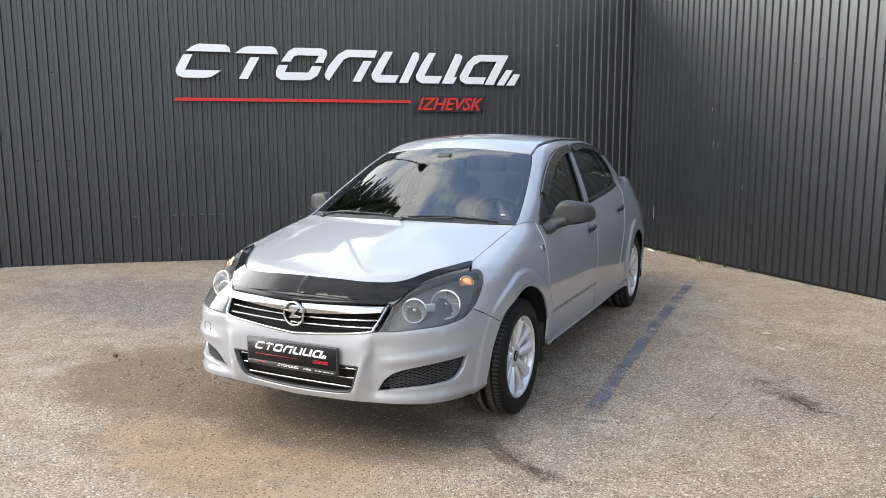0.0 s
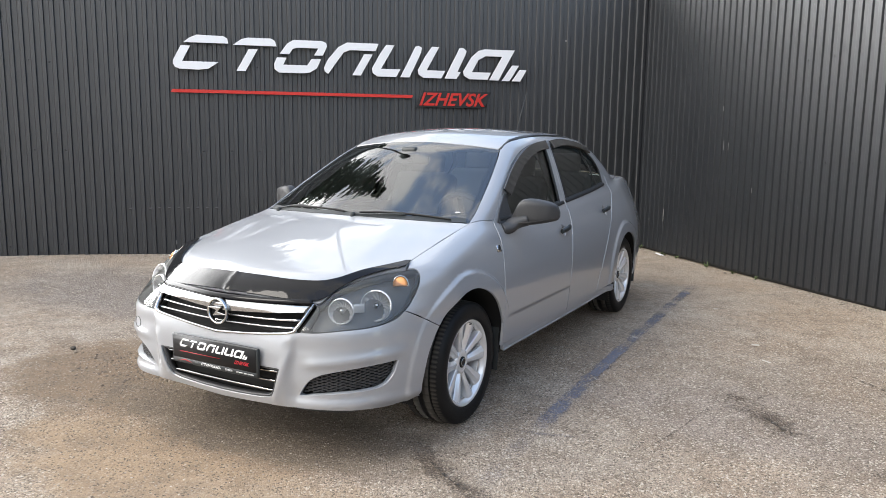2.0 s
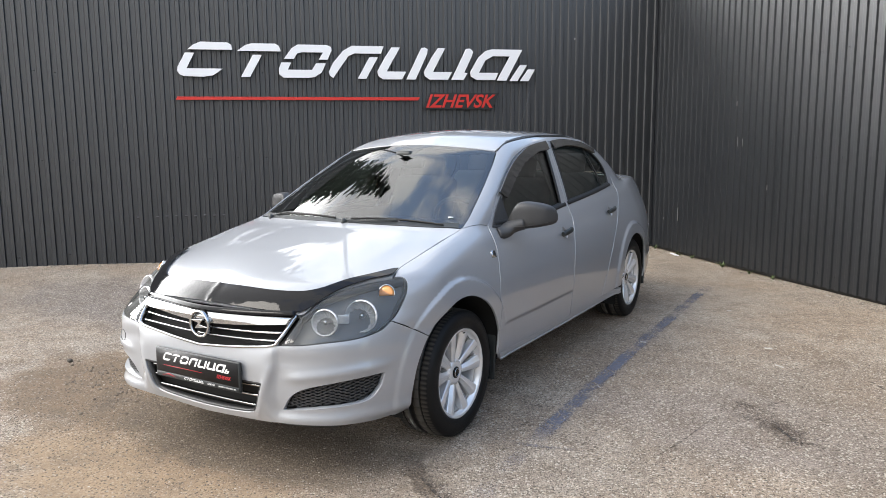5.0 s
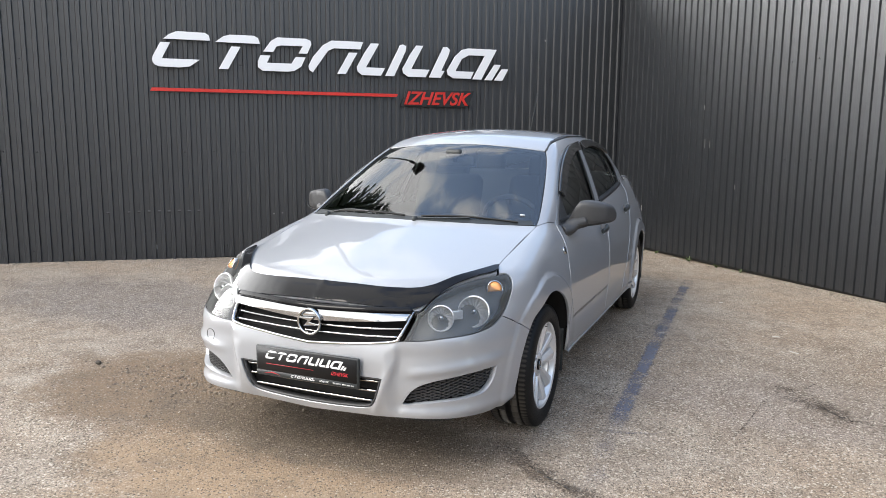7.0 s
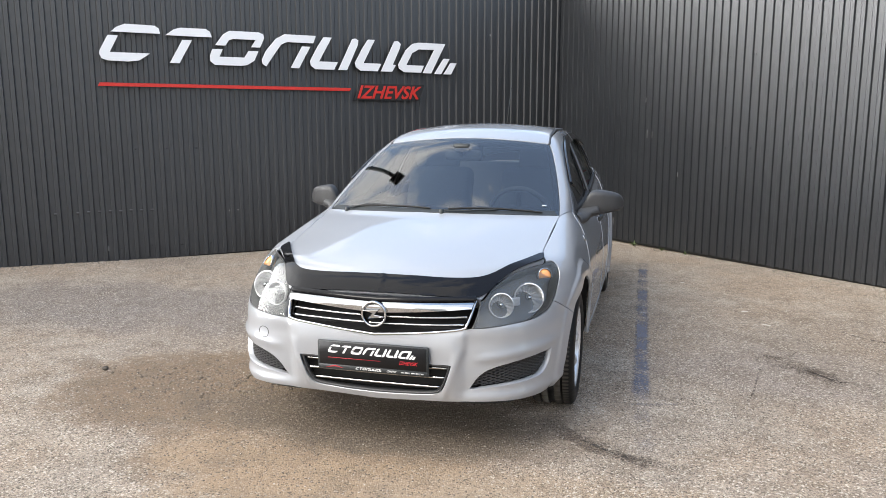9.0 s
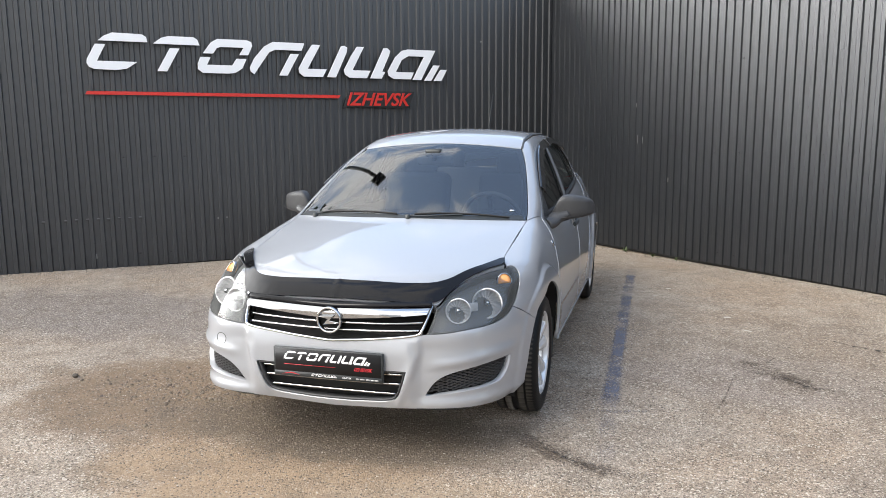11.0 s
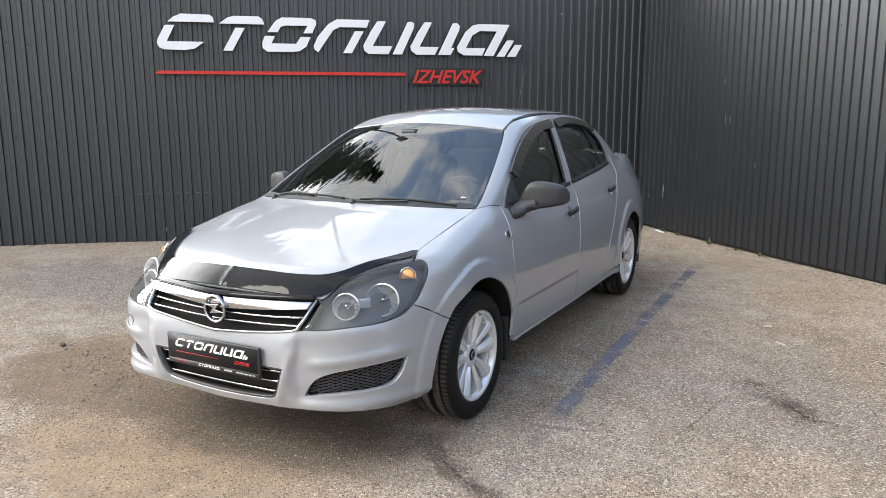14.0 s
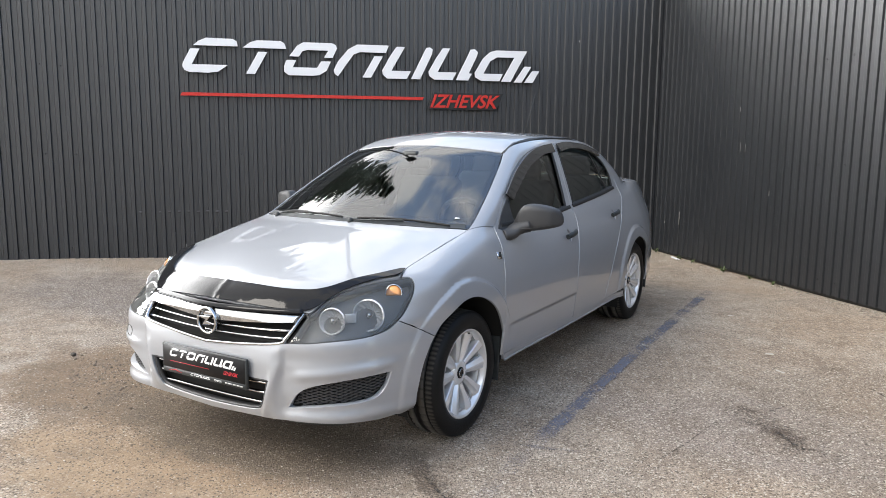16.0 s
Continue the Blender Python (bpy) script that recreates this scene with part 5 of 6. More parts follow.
cowl_line = both(np.concatenate([fair([(0, .088, .985), (.25, .108, .98), (.50, .165, .973), (.68, .238, .966)])[:-1], fair([(.68, .238, .966), (.66, .272, .985)])[:-1], fair([(.66, .272, .985), (.48, .198, .985), (.25, .140, .99), (0, .120, .99)])]))
part("cowl", skin("cowl", cowl_line, DOWN, h=.03, gap=0, lift=.003, thick=.004), BLACK_PLASTIC, car, "black plastic strip at the foot of the windscreen")
for x0, x1, y0, y1 in ((.05, .60, .100, .212), (-.555, -.02, .186, .112)):
    wp = part("wiper", lathe([(0, .008), (.012, .006), (.016, -.004), (.016, -.02)], 16, "z", tuple(on_screen([(x0, y0, 1)], .012)[0][0])), BLACK_PLASTIC, car, "black wiper parked at the foot of the windscreen")
    p, n = on_screen(fair([(x0, y0, 1), (x0 + .12, y0 + .012, 1), (x0 + .30, (y0 + y1) / 2 + .004, 1)]), .011)
    part("wiper_arm", sweep(p, [(-.004, -.003), (.004, -.003), (.003, .003), (-.003, .003)], n), BLACK_PLASTIC, wp)
    p, n = on_screen(fair([(x0 + .03, y0 + .022, 1), ((x0 + x1) / 2, (y0 + y1) / 2 + .012, 1), (x1, y1 + .008, 1)]), .010)
    part("wiper_blade", sweep(p, [(-.003, -.008), (.003, -.008), (.003, .002), (-.003, .002)], n), SEAL, wp)

# ---- dealer plate on the bumper ----
plate_at = Matrix.Translation((0, -.890, .431))
plate = part("plate_holder", block((.532, .016, .136), (0, 0, 0), .006), BLACK_PLASTIC, car, "black dealer plate in a plastic frame")
plate.matrix_basis = plate_at
part("plate_face", block((.512, .003, .104), (0, -.0085, .010), .001, segments=1), PLATE_BLACK, plate)
part("plate_strip", block((.520, .004, .022), (0, -.0085, -.054), .001, segments=1), BLACK_PLASTIC, plate)
PLATE_WHITE = surface("plate_white", (.72, .72, .72), .4)
PLATE_GREY = surface("plate_grey", (.36, .36, .36), .4)
PLATE_RED = surface("plate_red", (.45, .02, .03), .4)


def small_sign(scale, x, z, y, material, name):
    bms = []
    for shapes in LETTER:
        for poly in shapes:
            b = extruded([((a + 5.78) * scale + x, (c - 2.10) * scale + z) for a, c in poly], .0012)
            bmesh.ops.translate(b, vec=(0, y, 0), verts=b.verts)
            bms.append(b)
    return part(name, joined(*bms), material, plate)


small_sign(.1015, -.212, .010, -.0115, PLATE_WHITE, "plate_mark")
small_sign(.030, -.078, -.0585, -.0118, PLATE_WHITE, "strip_mark")
part("plate_line", block((.25, .0012, .0022), (-.085, -.0108, -.010), 0), PLATE_RED, plate)
pw = words("plate_city", "IZHEVSK", .022, PLATE_RED, plate, .36, .001, .0004)
pw.data.transform(Matrix.Translation((.128, -.0108, -.018)))
pw = words("strip_city", "IZHEVSK", .012, PLATE_WHITE, plate, .36, .001)
pw.data.transform(Matrix.Translation((.070, -.0112, -.0575)))
for k, (x, w) in enumerate(((.146, .014), (.168, .024), (.196, .022), (.218, .016), (.237, .014))):
    part("strip_bar", block((w, .0012, .006), (x, -.0112, -.054), 0), PLATE_GREY, plate)
part("strip_shape", extruded([(-.225, -.058), (-.195, -.050), (-.178, -.046), (-.160, -.050), (-.135, -.058), (-.150, -.055), (-.178, -.0505), (-.205, -.055)], .0012), PLATE_RED, plate).location = (0, -.0118, 0)


# ---- inside the cabin ----
bm = joined(block((.03, 2.3, .62), (.735, 1.45, .62), .01), block((.03, 2.3, .62), (-.735, 1.45, .62), .01), block((1.46, 2.3, .03), (0, 1.45, .29), .01), block((1.40, .04, .45), (0, .34, .60), .01), block((1.30, .60, .05), (0, 2.78, 1.015), .02))
part("cabin_lining", bm, TRIM_GREY, car)
dash_path = fair([(-.68, .42, .955), (-.35, .37, .972), (0, .355, .980), (.35, .37, .975), (.68, .42, .955)], gap=.04)
dash = sweep(dash_path, [(-.14, .0), (-.30, -.03), (-.38, -.10), (-.36, -.22), (-.30, -.40), (.06, -.40), (.10, -.02)], np.repeat([[0, 0, 1.0]], len(dash_path), 0))
part("dashboard", dash, TRIM_GREY, car, "dark grey moulded dashboard")
wheel_m = Matrix.Translation((.37, .83, .905)) @ Matrix.Rotation(radians(-64), 4, "X")
WHEEL_GREY = surface("steering_wheel_grey", (.17, .175, .18), .6)
st = part("steering_wheel", tube([(.185 * math.cos(a), .185 * math.sin(a), 0) for a in np.linspace(0, 2 * math.pi, 49)[:-1]], .015, 10, closed=True), WHEEL_GREY, car, "grey steering wheel")
bmh = joined(block((.16, .12, .05), (0, -.01, -.02), .02), block((.36, .035, .02), (0, 0, -.012), .008), block((.035, .17, .02), (0, -.09, -.012), .008))
part("wheel_boss", bmh, TRIM_GREY, st)
st.matrix_basis = wheel_m


def seat(x, y, w, name, heads):
    s = part(name, block((w, .50, .18), (x, y, .52), .06, Matrix.Rotation(radians(8), 4, "X"), 4), CLOTH, car, "grey cloth car seat")
    part("backrest", block((w, .14, .62), (x, y + .33, .86), .06, Matrix.Rotation(radians(-20), 4, "X"), 4), CLOTH, s)
    for hx in heads:
        part("headrest", block((.26, .09, .17), (x + hx, y + .455, 1.215), .04, Matrix.Rotation(radians(-14), 4, "X"), 4), CLOTH, s)
        part("headrest_posts", joined(tube([(x + hx - .05, y + .43, 1.10), (x + hx - .05, y + .45, 1.18)], .006, 6), tube([(x + hx + .05, y + .43, 1.10), (x + hx + .05, y + .45, 1.18)], .006, 6)), CHROME, s)


seat(.36, 1.16, .50, "front_seat", (0,))
seat(-.36, 1.16, .50, "front_seat", (0,))
seat(0, 2.05, 1.24, "rear_seat", (-.38, .38))
rm = part("rear_view_mirror", block((.24, .035, .065), (.0, .80, 1.275), .02, Matrix.Rotation(radians(-12), 4, "X"), 3), WHEEL_GREY, car, "rear-view mirror behind the windscreen")
part("mirror_stem", joined(block((.11, .07, .05), (0, .78, 1.325), .015), block((.03, .03, .06), (0, .79, 1.30), .008)), BLACK_PLASTIC, rm)
part("mirror_face", block((.22, .004, .05), (0, .821, 1.272), .01, Matrix.Rotation(radians(-12), 4, "X")), CHROME, rm)
for mirror in (False, True):
    sgn = -1 if mirror else 1
    part("seat_belt", sweep(fair([(sgn * .60, 1.62, 1.20), (sgn * .52, 1.55, .95), (sgn * .50, 1.5, .65)], gap=.05), [(-.024, -.001), (.024, -.001), (.024, .001), (-.024, .001)], None), TRIM_GREY, car)
    part("pillar_trim", block((.04, .10, .44), (sgn * .635, 1.55, 1.13), .02, Matrix.Rotation(radians(-sgn * 24), 4, "Y")), TRIM_GREY, car)
part("sun_visor", joined(block((.34, .14, .018), (.24, 1.03, 1.345), .008, Matrix.Rotation(radians(14), 4, "X")), block((.34, .14, .018), (-.24, 1.03, 1.345), .008, Matrix.Rotation(radians(14), 4, "X"))), CLOTH, car)
head_half = np.concatenate([fair([(0, .90, 1.4), (.3, .93, 1.39), (.50, 1.05, 1.37)], gap=.08)[:-1], fair([(.50, 1.05, 1.37), (.50, 1.7, 1.4), (.46, 2.4, 1.37)], gap=.08)[:-1], fair([(.46, 2.4, 1.37), (0, 2.56, 1.4)], gap=.08)])
part("headlining", skin("headlining", both(head_half), DOWN, h=.12, lift=-.03, thick=0), CLOTH, car)


# the far corner of the nose is pushed out to fit the camera's view
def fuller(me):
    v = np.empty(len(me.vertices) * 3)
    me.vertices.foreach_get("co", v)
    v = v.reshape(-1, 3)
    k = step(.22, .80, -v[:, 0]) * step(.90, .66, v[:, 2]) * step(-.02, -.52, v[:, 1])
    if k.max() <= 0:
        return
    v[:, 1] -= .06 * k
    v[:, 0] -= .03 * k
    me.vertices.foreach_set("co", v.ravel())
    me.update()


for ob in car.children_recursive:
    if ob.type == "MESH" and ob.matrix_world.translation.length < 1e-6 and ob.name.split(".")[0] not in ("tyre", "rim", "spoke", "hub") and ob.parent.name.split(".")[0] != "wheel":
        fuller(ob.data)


# ---- marks and grit on the ground ----
def worn(name, colour, cover, scale, rough=.8):
    """Thin paint or dirt that has worn away in flecks."""
    m = surface(name, colour, rough, 0, [c * .8 for c in colour], 20, .7, .25, 220)
    n, l = m.node_tree.nodes, m.node_tree.links
    o = n["Material Output"]
    tc = n.new("ShaderNodeTexCoord")
    a, b = n.new("ShaderNodeTexNoise"), n.new("ShaderNodeTexNoise")
    a.inputs["Scale"].default_value, a.inputs["Detail"].default_value = scale, 8
    b.inputs["Scale"].default_value, b.inputs["Detail"].default_value = 3.0, 4
    add, cut = n.new("ShaderNodeMath"), n.new("ShaderNodeMapRange")
    l.new(tc.outputs["Object"], a.inputs["Vector"])
    l.new(tc.outputs["Object"], b.inputs["Vector"])
    l.new(a.outputs["Fac"], add.inputs[0])
    l.new(b.outputs["Fac"], add.inputs[1])
    l.new(add.outputs[0], cut.inputs[0])
    cut.inputs[1].default_value, cut.inputs[2].default_value = cover - .10, cover + .12
    fade = n.new("ShaderNodeAttribute")
    fade.attribute_name = "wear"
    mul = n.new("ShaderNodeMath")
    mul.operation = "MULTIPLY"
    l.new(cut.outputs[0], mul.inputs[0])
    l.new(fade.outputs["Fac"], mul.inputs[1])
    tr, mx = n.new("ShaderNodeBsdfTransparent"), n.new("ShaderNodeMixShader")
    l.new(mul.outputs[0], mx.inputs[0])
    l.new(tr.outputs[0], mx.inputs[1])
    l.new(n["Principled BSDF"].outputs[0], mx.inputs[2])
    l.new(mx.outputs[0], o.inputs["Surface"])
    return m


def ribbon(name, path, width, material, lift=.004, ends=.15, label="", category="marking", ragged=.0, cover=1.0):
    """A flat band on the ground, whose wear grows to its rims and ends."""
    p = fair([(x, y, 0) for x, y in path], gap=.04)
    t = np.gradient(p, axis=0)
    t /= np.linalg.norm(t, axis=1, keepdims=True)
    s = np.stack([-t[:, 1], t[:, 0], 0 * t[:, 0]], axis=1)
    rng = np.random.RandomState(len(p))
    w = width * (1 + ragged * rng.uniform(-1, 1, len(p)))
    cross = (-1, -.6, .6, 1)
    v, wear = [], []
    for i in range(len(p)):
        along = min(1, i / len(p) / ends, (len(p) - 1 - i) / len(p) / ends)
        for c in cross:
            q = p[i] + s[i] * c * w[i] / 2
            v.append((q[0], q[1], float(ground_height(q[0], q[1])) + lift))
            wear.append(cover * along * (0 if abs(c) == 1 else 1))
    m = len(cross)
    f = [(i * m + k, i * m + k + 1, (i + 1) * m + k + 1, (i + 1) * m + k) for i in range(len(p) - 1) for k in range(m - 1)]
    me = mesh_of(name, v, f)
    at = me.attributes.new("wear", "FLOAT", "POINT")
    at.data.foreach_set("value", wear)
    ob = part(name, me, material, None)
    return tagged(ob, label, category, kind="structure")


BLUE = worn("faded_blue_paint", (.165, .178, .230), .98, 80)
TAR = worn("crack_dark", (.050, .042, .034), 1.02, 40)
DIRT = worn("dirt_in_seam", (.115, .088, .066), 1.04, 90)
ribbon("painted_line", [(1.135, 4.22), (1.145, 3.0), (1.155, 2.0), (1.165, 1.0), (1.175, .05)], .105, BLUE, .006, .06, "faded blue painted bay line on the asphalt", "road marking", .2, .72)
ribbon("painted_line", [(1.176, .02), (1.19, -.3), (1.205, -.62)], .10, BLUE, .006, .3, "nearly worn-off end of a blue painted line", "road marking", .2, .25)
ribbon("painted_line", [(.98, .02), (1.19, .03), (1.48, .11)], .035, BLUE, .007, .4, "faint remains of a blue painted line", "road marking", .3, .45)
ribbon("crack", [(1.60, 1.03), (1.80, 1.01), (1.96, .98), (2.16, .81), (2.33, .57), (2.6, .40), (2.9, .30)], .19, DIRT, .005, .2, "dark sunken seam in the asphalt", "crack", .4, .75)
ribbon("crack", [(2.13, .83), (2.20, .74), (2.33, .575), (2.42, .48)], .030, TAR, .007, .2, "dark crack in the asphalt", "crack", .6, .9)
ribbon("crack", [(1.90, .88), (1.85, .72), (1.79, .42), (1.72, .15)], .011, TAR, .006, .2, "thin crack in the asphalt", "crack", .7, .5)
ribbon("crack", [(2.18, 1.29), (2.10, 1.12), (2.05, 1.02)], .022, TAR, .006, .3, "thin crack in the asphalt", "crack", .6, .7)
ribbon("crack", [(.70, -.28), (.83, -.44), (.955, -.53), (1.07, -.61), (1.21, -.67), (1.55, -.72)], .12, DIRT, .005, .25, "dark broken edge of the old asphalt", "crack", .5, .85)
ribbon("crack", [(.86, -.46), (.96, -.535), (1.07, -.61), (1.20, -.665)], .022, TAR, .007, .2, "dark crack in the asphalt", "crack", .7, .8)
ribbon("crack", [(2.4, 1.9), (2.7, 1.6), (3.1, 1.45)], .04, TAR, .005, .3, "dark crack in the asphalt", "crack", .5)
for k in range(6):
    ribbon("tyre_track", [(-.30 + .034 * k, -1.03 + .012 * k), (-.275 + .034 * k, -.94), (-.225 + .034 * k, -.86 - .008 * k)], .012, TAR, .005, .3, "thin scuff mark in the sand", "scuff", .3, .55)


def grit(name, count, sizes, tones, label, where, seed, faces=1):
    """Small loose stones, all in one mesh, half sunk in the ground."""
    rng = np.random.RandomState(seed)
    base = bmesh.new()
    bmesh.ops.create_icosphere(base, subdivisions=1, radius=1)
    bv = np.array([tuple(v.co) for v in base.verts])
    bf = np.array([[v.index for v in f.verts] for f in base.faces])
    base.free()
    x, y = where(rng, count)
    z = ground_height(x, y)
    s = rng.uniform(sizes[0], sizes[1], count) * rng.uniform(.5, 1, count)
    verts = []
    for i in range(count):
        q = bv * (1 + rng.uniform(-.28, .28, (len(bv), 1))) * s[i] * np.array([1, rng.uniform(.6, 1), rng.uniform(.4, .7)])
        a = rng.uniform(0, 6.28)
        c, d = math.cos(a), math.sin(a)
        q = np.stack([q[:, 0] * c - q[:, 1] * d, q[:, 0] * d + q[:, 1] * c, q[:, 2]], axis=1)
        verts.append(q + np.array([x[i], y[i], z[i] + s[i] * .12]))
    v = np.concatenate(verts)
    f = (bf[None] + (np.arange(count) * len(bv))[:, None, None]).reshape(-1, 3)
    me = bpy.data.meshes.new(name)
    me.vertices.add(len(v))
    me.vertices.foreach_set("co", v.ravel())
    me.loops.add(len(f) * 3)
    me.loops.foreach_set("vertex_index", f.ravel().astype(np.int32))
    me.polygons.add(len(f))
    me.polygons.foreach_set("loop_start", np.arange(len(f), dtype=np.int32) * 3)
    me.update(calc_edges=True)
    m = bpy.data.materials.new(name)
    m.use_nodes = True
    n, l = m.node_tree.nodes, m.node_tree.links
    geo, rp = n.new("ShaderNodeNewGeometry"), n.new("ShaderNodeValToRGB")
    el = rp.color_ramp.elements
    el[0].color, el[1].color = (*tones[0], 1), (*tones[-1], 1)
    for k, t in enumerate(tones[1:-1]):
        e = el.new((k + 1) / (len(tones) - 1))
        e.color = (*t, 1)
    l.new(geo.outputs["Random Per Island"], rp.inputs["Fac"])
    l.new(rp.outputs["Color"], n["Principled BSDF"].inputs["Base Color"])
    n["Principled BSDF"].inputs["Roughness"].default_value = .85
    ob = part(name, me, m, None)
    return tagged(ob, label, "gravel", kind="stuff")


def clear_of_walls(x, y):
    d = np.stack([x - CORNER[0], y - CORNER[1]], axis=1)
    a = d @ np.array([-math.sin(ALONG_A), math.cos(ALONG_A)])
    b = d @ np.array([-math.sin(ALONG_B), math.cos(ALONG_B)])
    return (a < -.04) & (b < -.04)


def all_over(rng, n):
    x, y = rng.uniform(-5.5, 4.5, n * 3), rng.uniform(-2.6, 6.0, n * 3)
    near = np.exp(-np.maximum(y + 1.2, 0) / 2.6)
    bare = np.exp(-(((x + .7) / 1.1) ** 2 + ((y + .7) / .6) ** 2) ** 2)
    ok = clear_of_walls(x, y) & (rng.uniform(0, 1, n * 3) < (.25 + near) * (1 - .8 * bare))
    x, y = x[ok], y[ok]
    return np.resize(x, n), np.resize(y, n)


def under_nose(rng, n):
    return rng.normal(-.55, .70, n), rng.normal(-.62, .33, n)


def clods(rng, n):
    return rng.normal(-1.15, .34, n), rng.normal(-.22, .17, n)


def by_walls(rng, n):
    k = rng.uniform(0, 1, n) < .5
    s = rng.uniform(.1, 7.5, n)
    off = np.abs(rng.normal(0, .09, n)) + .03
    a = np.where(k, ALONG_A + math.pi, ALONG_B)
    x = CORNER[0] + np.cos(a) * s
    y = CORNER[1] + np.sin(a) * s
    nx, ny = np.where(k, math.sin(ALONG_A), math.sin(ALONG_B)), np.where(k, -math.cos(ALONG_A), -math.cos(ALONG_B))
    return x + nx * off, y + ny * off


grit("gravel", 40000, (.0022, .0066), ((.10, .080, .062), (.17, .138, .108), (.24, .202, .162), (.31, .265, .218), (.52, .47, .40)), "loose pale and brown grit scattered over the asphalt", all_over, 5)
grit("gravel", 6000, (.002, .007), ((.08, .062, .046), (.14, .110, .080), (.19, .152, .112), (.26, .212, .16)), "dark loose gravel in front of the car", under_nose, 6)
grit("gravel", 700, (.004, .016), ((.10, .078, .058), (.15, .118, .088), (.22, .180, .138)), "dark brown clods of dirt beside the car's nose", clods, 8)
grit("gravel", 2500, (.004, .014), ((.12, .10, .08), (.24, .21, .17), (.40, .37, .33)), "dusty grit along the foot of the walls", by_walls, 7)

# dents and chips in the first wall
DENT = surface("bare_dent", (.12, .125, .13), .35, .2)
for k, (s, z) in enumerate([(-6.30, .57), (-6.09, .57), (-5.99, .575), (-5.885, .575), (-5.78, .575), (-5.68, .57), (-5.575, .575), (-5.47, .57), (-5.365, .57), (-6.06, .325), (-5.95, .325), (-5.845, .325), (-5.74, .325)]):
    d = part("dent", block((.032, .006, .012), (0, 0, 0), .003), DENT, wall_a)
    d.location = (s, -.016, z)
    d = part("dent_shadow", block((.036, .004, .010), (0, 0, 0), .002), SIGN_EDGE, wall_a)
    d.location = (s, -.016, z - .012)
CHIP = surface("bare_metal_chip", (.32, .32, .31), .5, .2, (.18, .18, .18), 60, .9)
for wall, s, z, w, h in ((wall_a, -4.53, .51, .03, .018), (wall_a, -4.44, .515, .018, .012), (wall_a, -5.83, .17, .022, .05), (wall_a, -1.10, 2.62, .03, .022), (wall_b, 1.66, 1.76, .008, .05), (wall_b, 1.74, 1.76, .007, .04),
                         (wall_b, 1.70, 1.36, .008, .10), (wall_b, 1.78, 1.35, .007, .08), (wall_b, .62, .48, .012, .16), (wall_b, .30, .40, .02, .03), (wall_b, 2.2, .9, .01, .05)):
    c = part("paint_chip", block((w, .003, h), (0, 0, 0), .001), CHIP, wall)
    c.location = (s, -.0035 if wall is wall_a else -.0167, z)

# a few weeds and a scrap at the foot of the corner
LEAF = surface("weed_leaf", (.06, .10, .03), .6, 0, (.10, .12, .04), 30, .7)


def weed(x, y, size, seed):
    rng = random.Random(seed)
    bm = bmesh.new()
    for _ in range(14):
        a, h, lean = rng.uniform(0, 6.28), size * rng.uniform(.4, 1), rng.uniform(.3, 1.1)
        q = Vector((math.cos(a), math.sin(a), 0))
        s = Vector((-q.y, q.x, 0)) * size * .07
        pts = [q * h * lean * t + Vector((0, 0, h * (t - .35 * t * t * lean))) for t in (0, .4, .75, 1)]
        row = [(bm.verts.new(p - s * w), bm.verts.new(p + s * w)) for p, w in zip(pts, (.5, 1, .8, .05))]
        for u, v in zip(row[:-1], row[1:]):
            bm.faces.new((u[0], u[1], v[1], v[0]))
    ob = part("weed", bm, LEAF, None)
    ob.location = (x, y, float(ground_height(np.array(x), np.array(y))) - .003)
    return tagged(ob, "small green weed at the foot of the metal wall", "weed", "weeds")


rng = random.Random(3)
for k in range(9):
    s = rng.uniform(.15, 2.4)
    weed(CORNER[0] + math.cos(ALONG_B) * s + math.sin(ALONG_B) * .04, CORNER[1] + math.sin(ALONG_B) * s - math.cos(ALONG_B) * .04 - .02, rng.uniform(.04, .09), k)
bit = part("litter", block((.13, .035, .012), (0, 0, 0), .005), SIGN_WHITE, None)
bit.matrix_basis = pose(.34, 6.12, .0, 4, 8, -35)
tagged(bit, "white scrap of plastic lying near the wall", "litter")

SCRAP = surface("dusty_scrap", (.50, .47, .42), .8)
for k, (x, y, turn, size) in enumerate(((2.04, 1.83, -30, (.06, .012, .004)), (1.93, 2.19, 20, (.05, .022, .006)), (1.19, .96, -50, (.05, .008, .004)), (1.16, 1.95, 10, (.04, .014, .006)), (1.5, 3.2, 40, (.035, .02, .006)))):
    scrap = part("litter", block(size, (0, 0, 0), min(size) * .4), SCRAP, None)
    scrap.matrix_basis = pose(x, y, float(ground_height(np.array(x), np.array(y))) + size[2] * .45, 2, 3, turn)
    tagged(scrap, "small pale scrap lying on the asphalt", "litter", "scraps on the ground")
stone = part("stone", superdome(.020, .016, .013, 2.2, 14, 8, .012), surface("dark_stone", (.05, .043, .036), .8, 0, (.09, .075, .06), 60, .8, .2, 200), None)
stone.location = (-2.01, -.23, float(ground_height(np.array(-2.01), np.array(-.23))) + .012)
tagged(stone, "dark stone lying on the asphalt", "stone")


# ---- spruces and a lamp behind the first wall; they show in the windscreen and the paint ----
BARK = surface("bark", (.08, .06, .045), .9, 0, (.05, .04, .03), 12, .7)
NEEDLE = surface("spruce_needles", (.022, .045, .022), .7, 0, (.045, .075, .035), 2.5, .8)


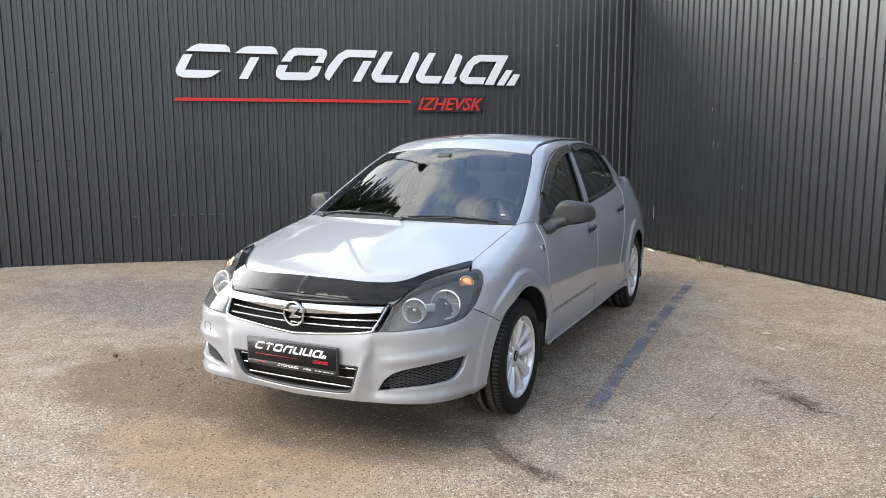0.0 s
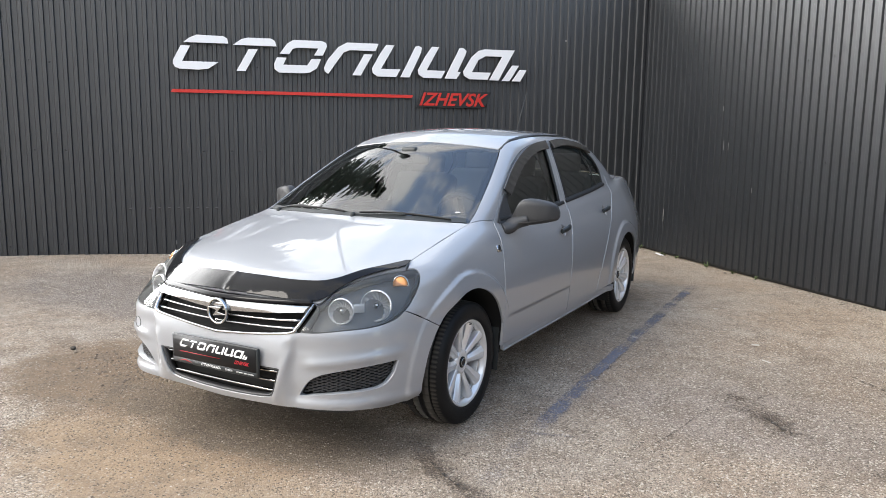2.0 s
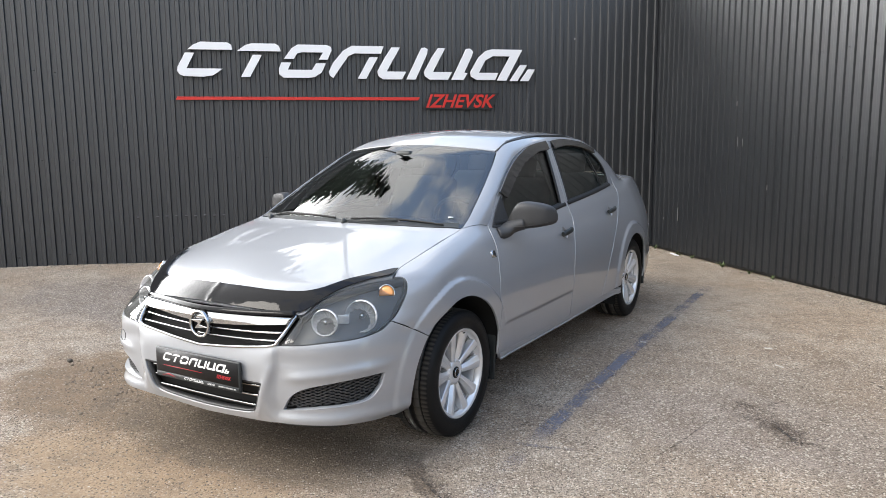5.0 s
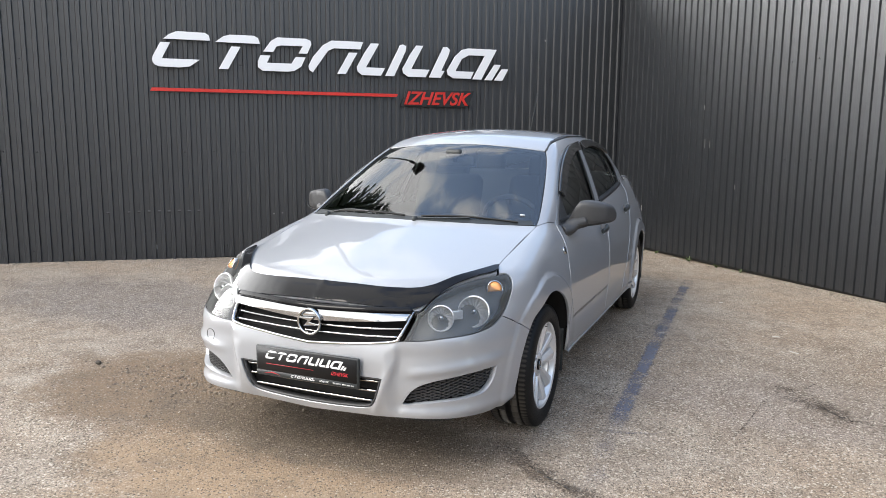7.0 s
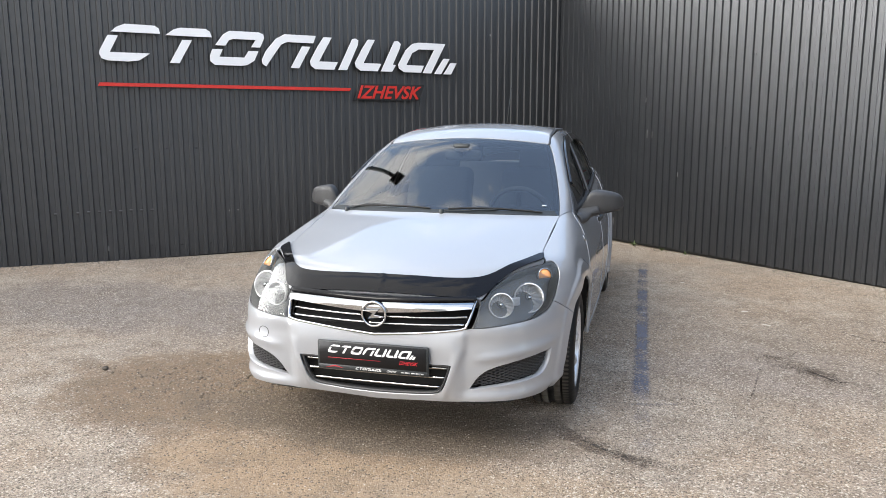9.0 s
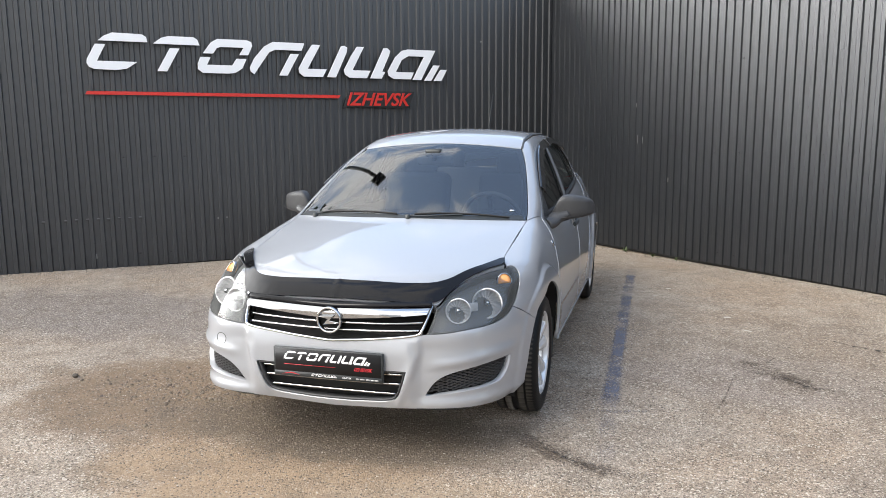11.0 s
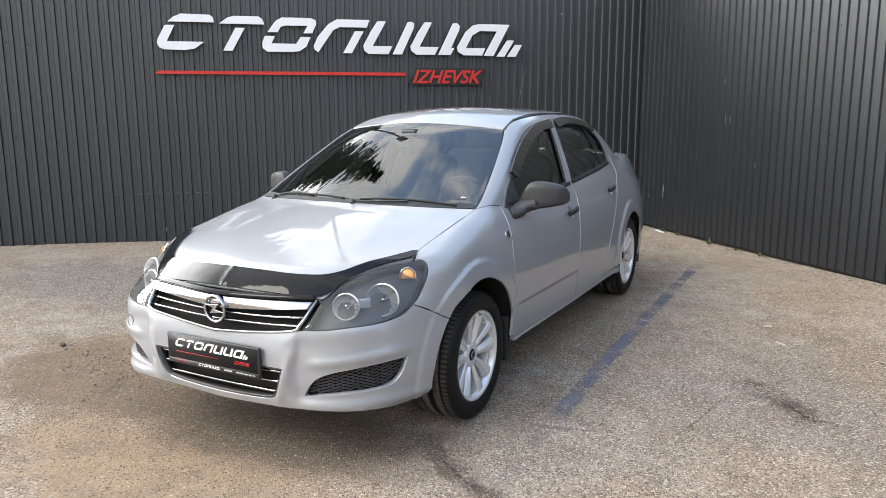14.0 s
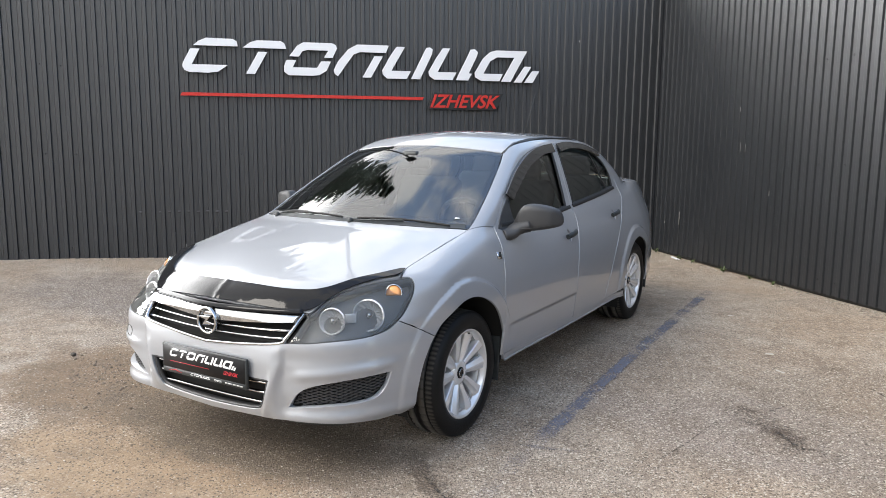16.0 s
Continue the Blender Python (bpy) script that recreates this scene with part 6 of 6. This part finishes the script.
def spruce(x, y, tall, wide, seed):
    """A tapered trunk with drooping limbs hung with many small sprays."""
    rng = random.Random(seed)
    tree = thing("spruce_tree", "tall dark green spruce behind the metal wall", "tree", "trees behind the wall", (x, y, 0))
    part("trunk", lathe([(wide * .085, 0), (wide * .07, tall * .3), (wide * .035, tall * .75), (.01, tall)], 10, "z"), BARK, tree)
    v, f = [], []
    wood = []
    z = tall * .12
    while z < tall * .985:
        reach = wide * (1 - z / tall) ** .8 * rng.uniform(.75, 1.1) + .12
        for _ in range(7):
            a = rng.uniform(0, 6.28)
            r = reach * rng.uniform(.65, 1.1)
            d = Vector((math.cos(a), math.sin(a), 0))
            start, end = Vector((0, 0, z)), d * r + Vector((0, 0, z - r * rng.uniform(.10, .35)))
            wood.append((start, end))
            n = max(4, int(r / .10))
            for k in range(1, n + 1):
                t = k / n
                p = start.lerp(end, t)
                for sgn in (-1, 1):
                    sp = Vector((-d.y, d.x, 0)) * sgn * (.10 + .22 * r * (1 - t) * rng.uniform(.4, 1)) + d * .10 + Vector((rng.uniform(-.03, .03), rng.uniform(-.03, .03), -rng.uniform(.05, .20)))
                    w = Vector((d.x, d.y, .25)) * rng.uniform(.04, .08)
                    i = len(v)
                    v += [p - w, p + w, p + sp + w * .2, p + sp * .6 - w * .9]
                    f += [(i, i + 1, i + 2), (i, i + 2, i + 3)]
        z += tall * .016 + .04
    part("crown", mesh_of("crown", v, f, smooth=False), NEEDLE, tree)
    bms = [tube([tuple(s), tuple(e)], .012, 4) for s, e in wood[::3]]
    part("limbs", joined(*bms), BARK, tree)
    return tree


for x, y, tall, wide, seed in ((-7.9, 5.6, 13.5, 1.7, 1), (-9.6, 6.3, 10.0, 1.8, 4), (-7.2, 10.2, 7.6, 3.6, 6), (-9.0, 9.6, 8.4, 4.0, 7), (-10.8, 8.0, 8.8, 4.2, 8), (-12.4, 6.8, 8.4, 3.4, 9)):
    spruce(x, y, tall, wide, seed)

lamp_at = CORNER - 4.3 * np.array([math.cos(ALONG_A), math.sin(ALONG_A)])
ox, oy = lamp_at[0] - .2 * math.sin(ALONG_A), lamp_at[1] + .2 * math.cos(ALONG_A)
street = thing("yard_lamp", "dark curved lamp arm rising above the metal wall", "lamp", at=(ox, oy, 0))
part("pole", tube(fair([(0, 0, 0), (0, 0, 2.5), (0, 0, 4.2), (.06, -.06, 4.7), (.22, -.24, 5.0), (.42, -.46, 5.1)], gap=.1), .035, 10), GREY_PLASTIC, street)
part("lamp_head", block((.5, .22, .10), (.60, -.66, 5.08), .03, Matrix.Rotation(radians(-47), 4, "Z")), GREY_PLASTIC, street)
for k, (h, sag) in enumerate(((4.6, .3), (4.9, .4))):
    wire = thing("overhead_cable", "thin black overhead cable above the wall", "cable", "cables")
    p = [(-11 + 14 * t, 4.2 + 7 * t + k * .4, h - sag * math.sin(math.pi * t)) for t in np.linspace(0, 1, 25)]
    part("strand", tube(p, .012, 5), SEAL, wire)
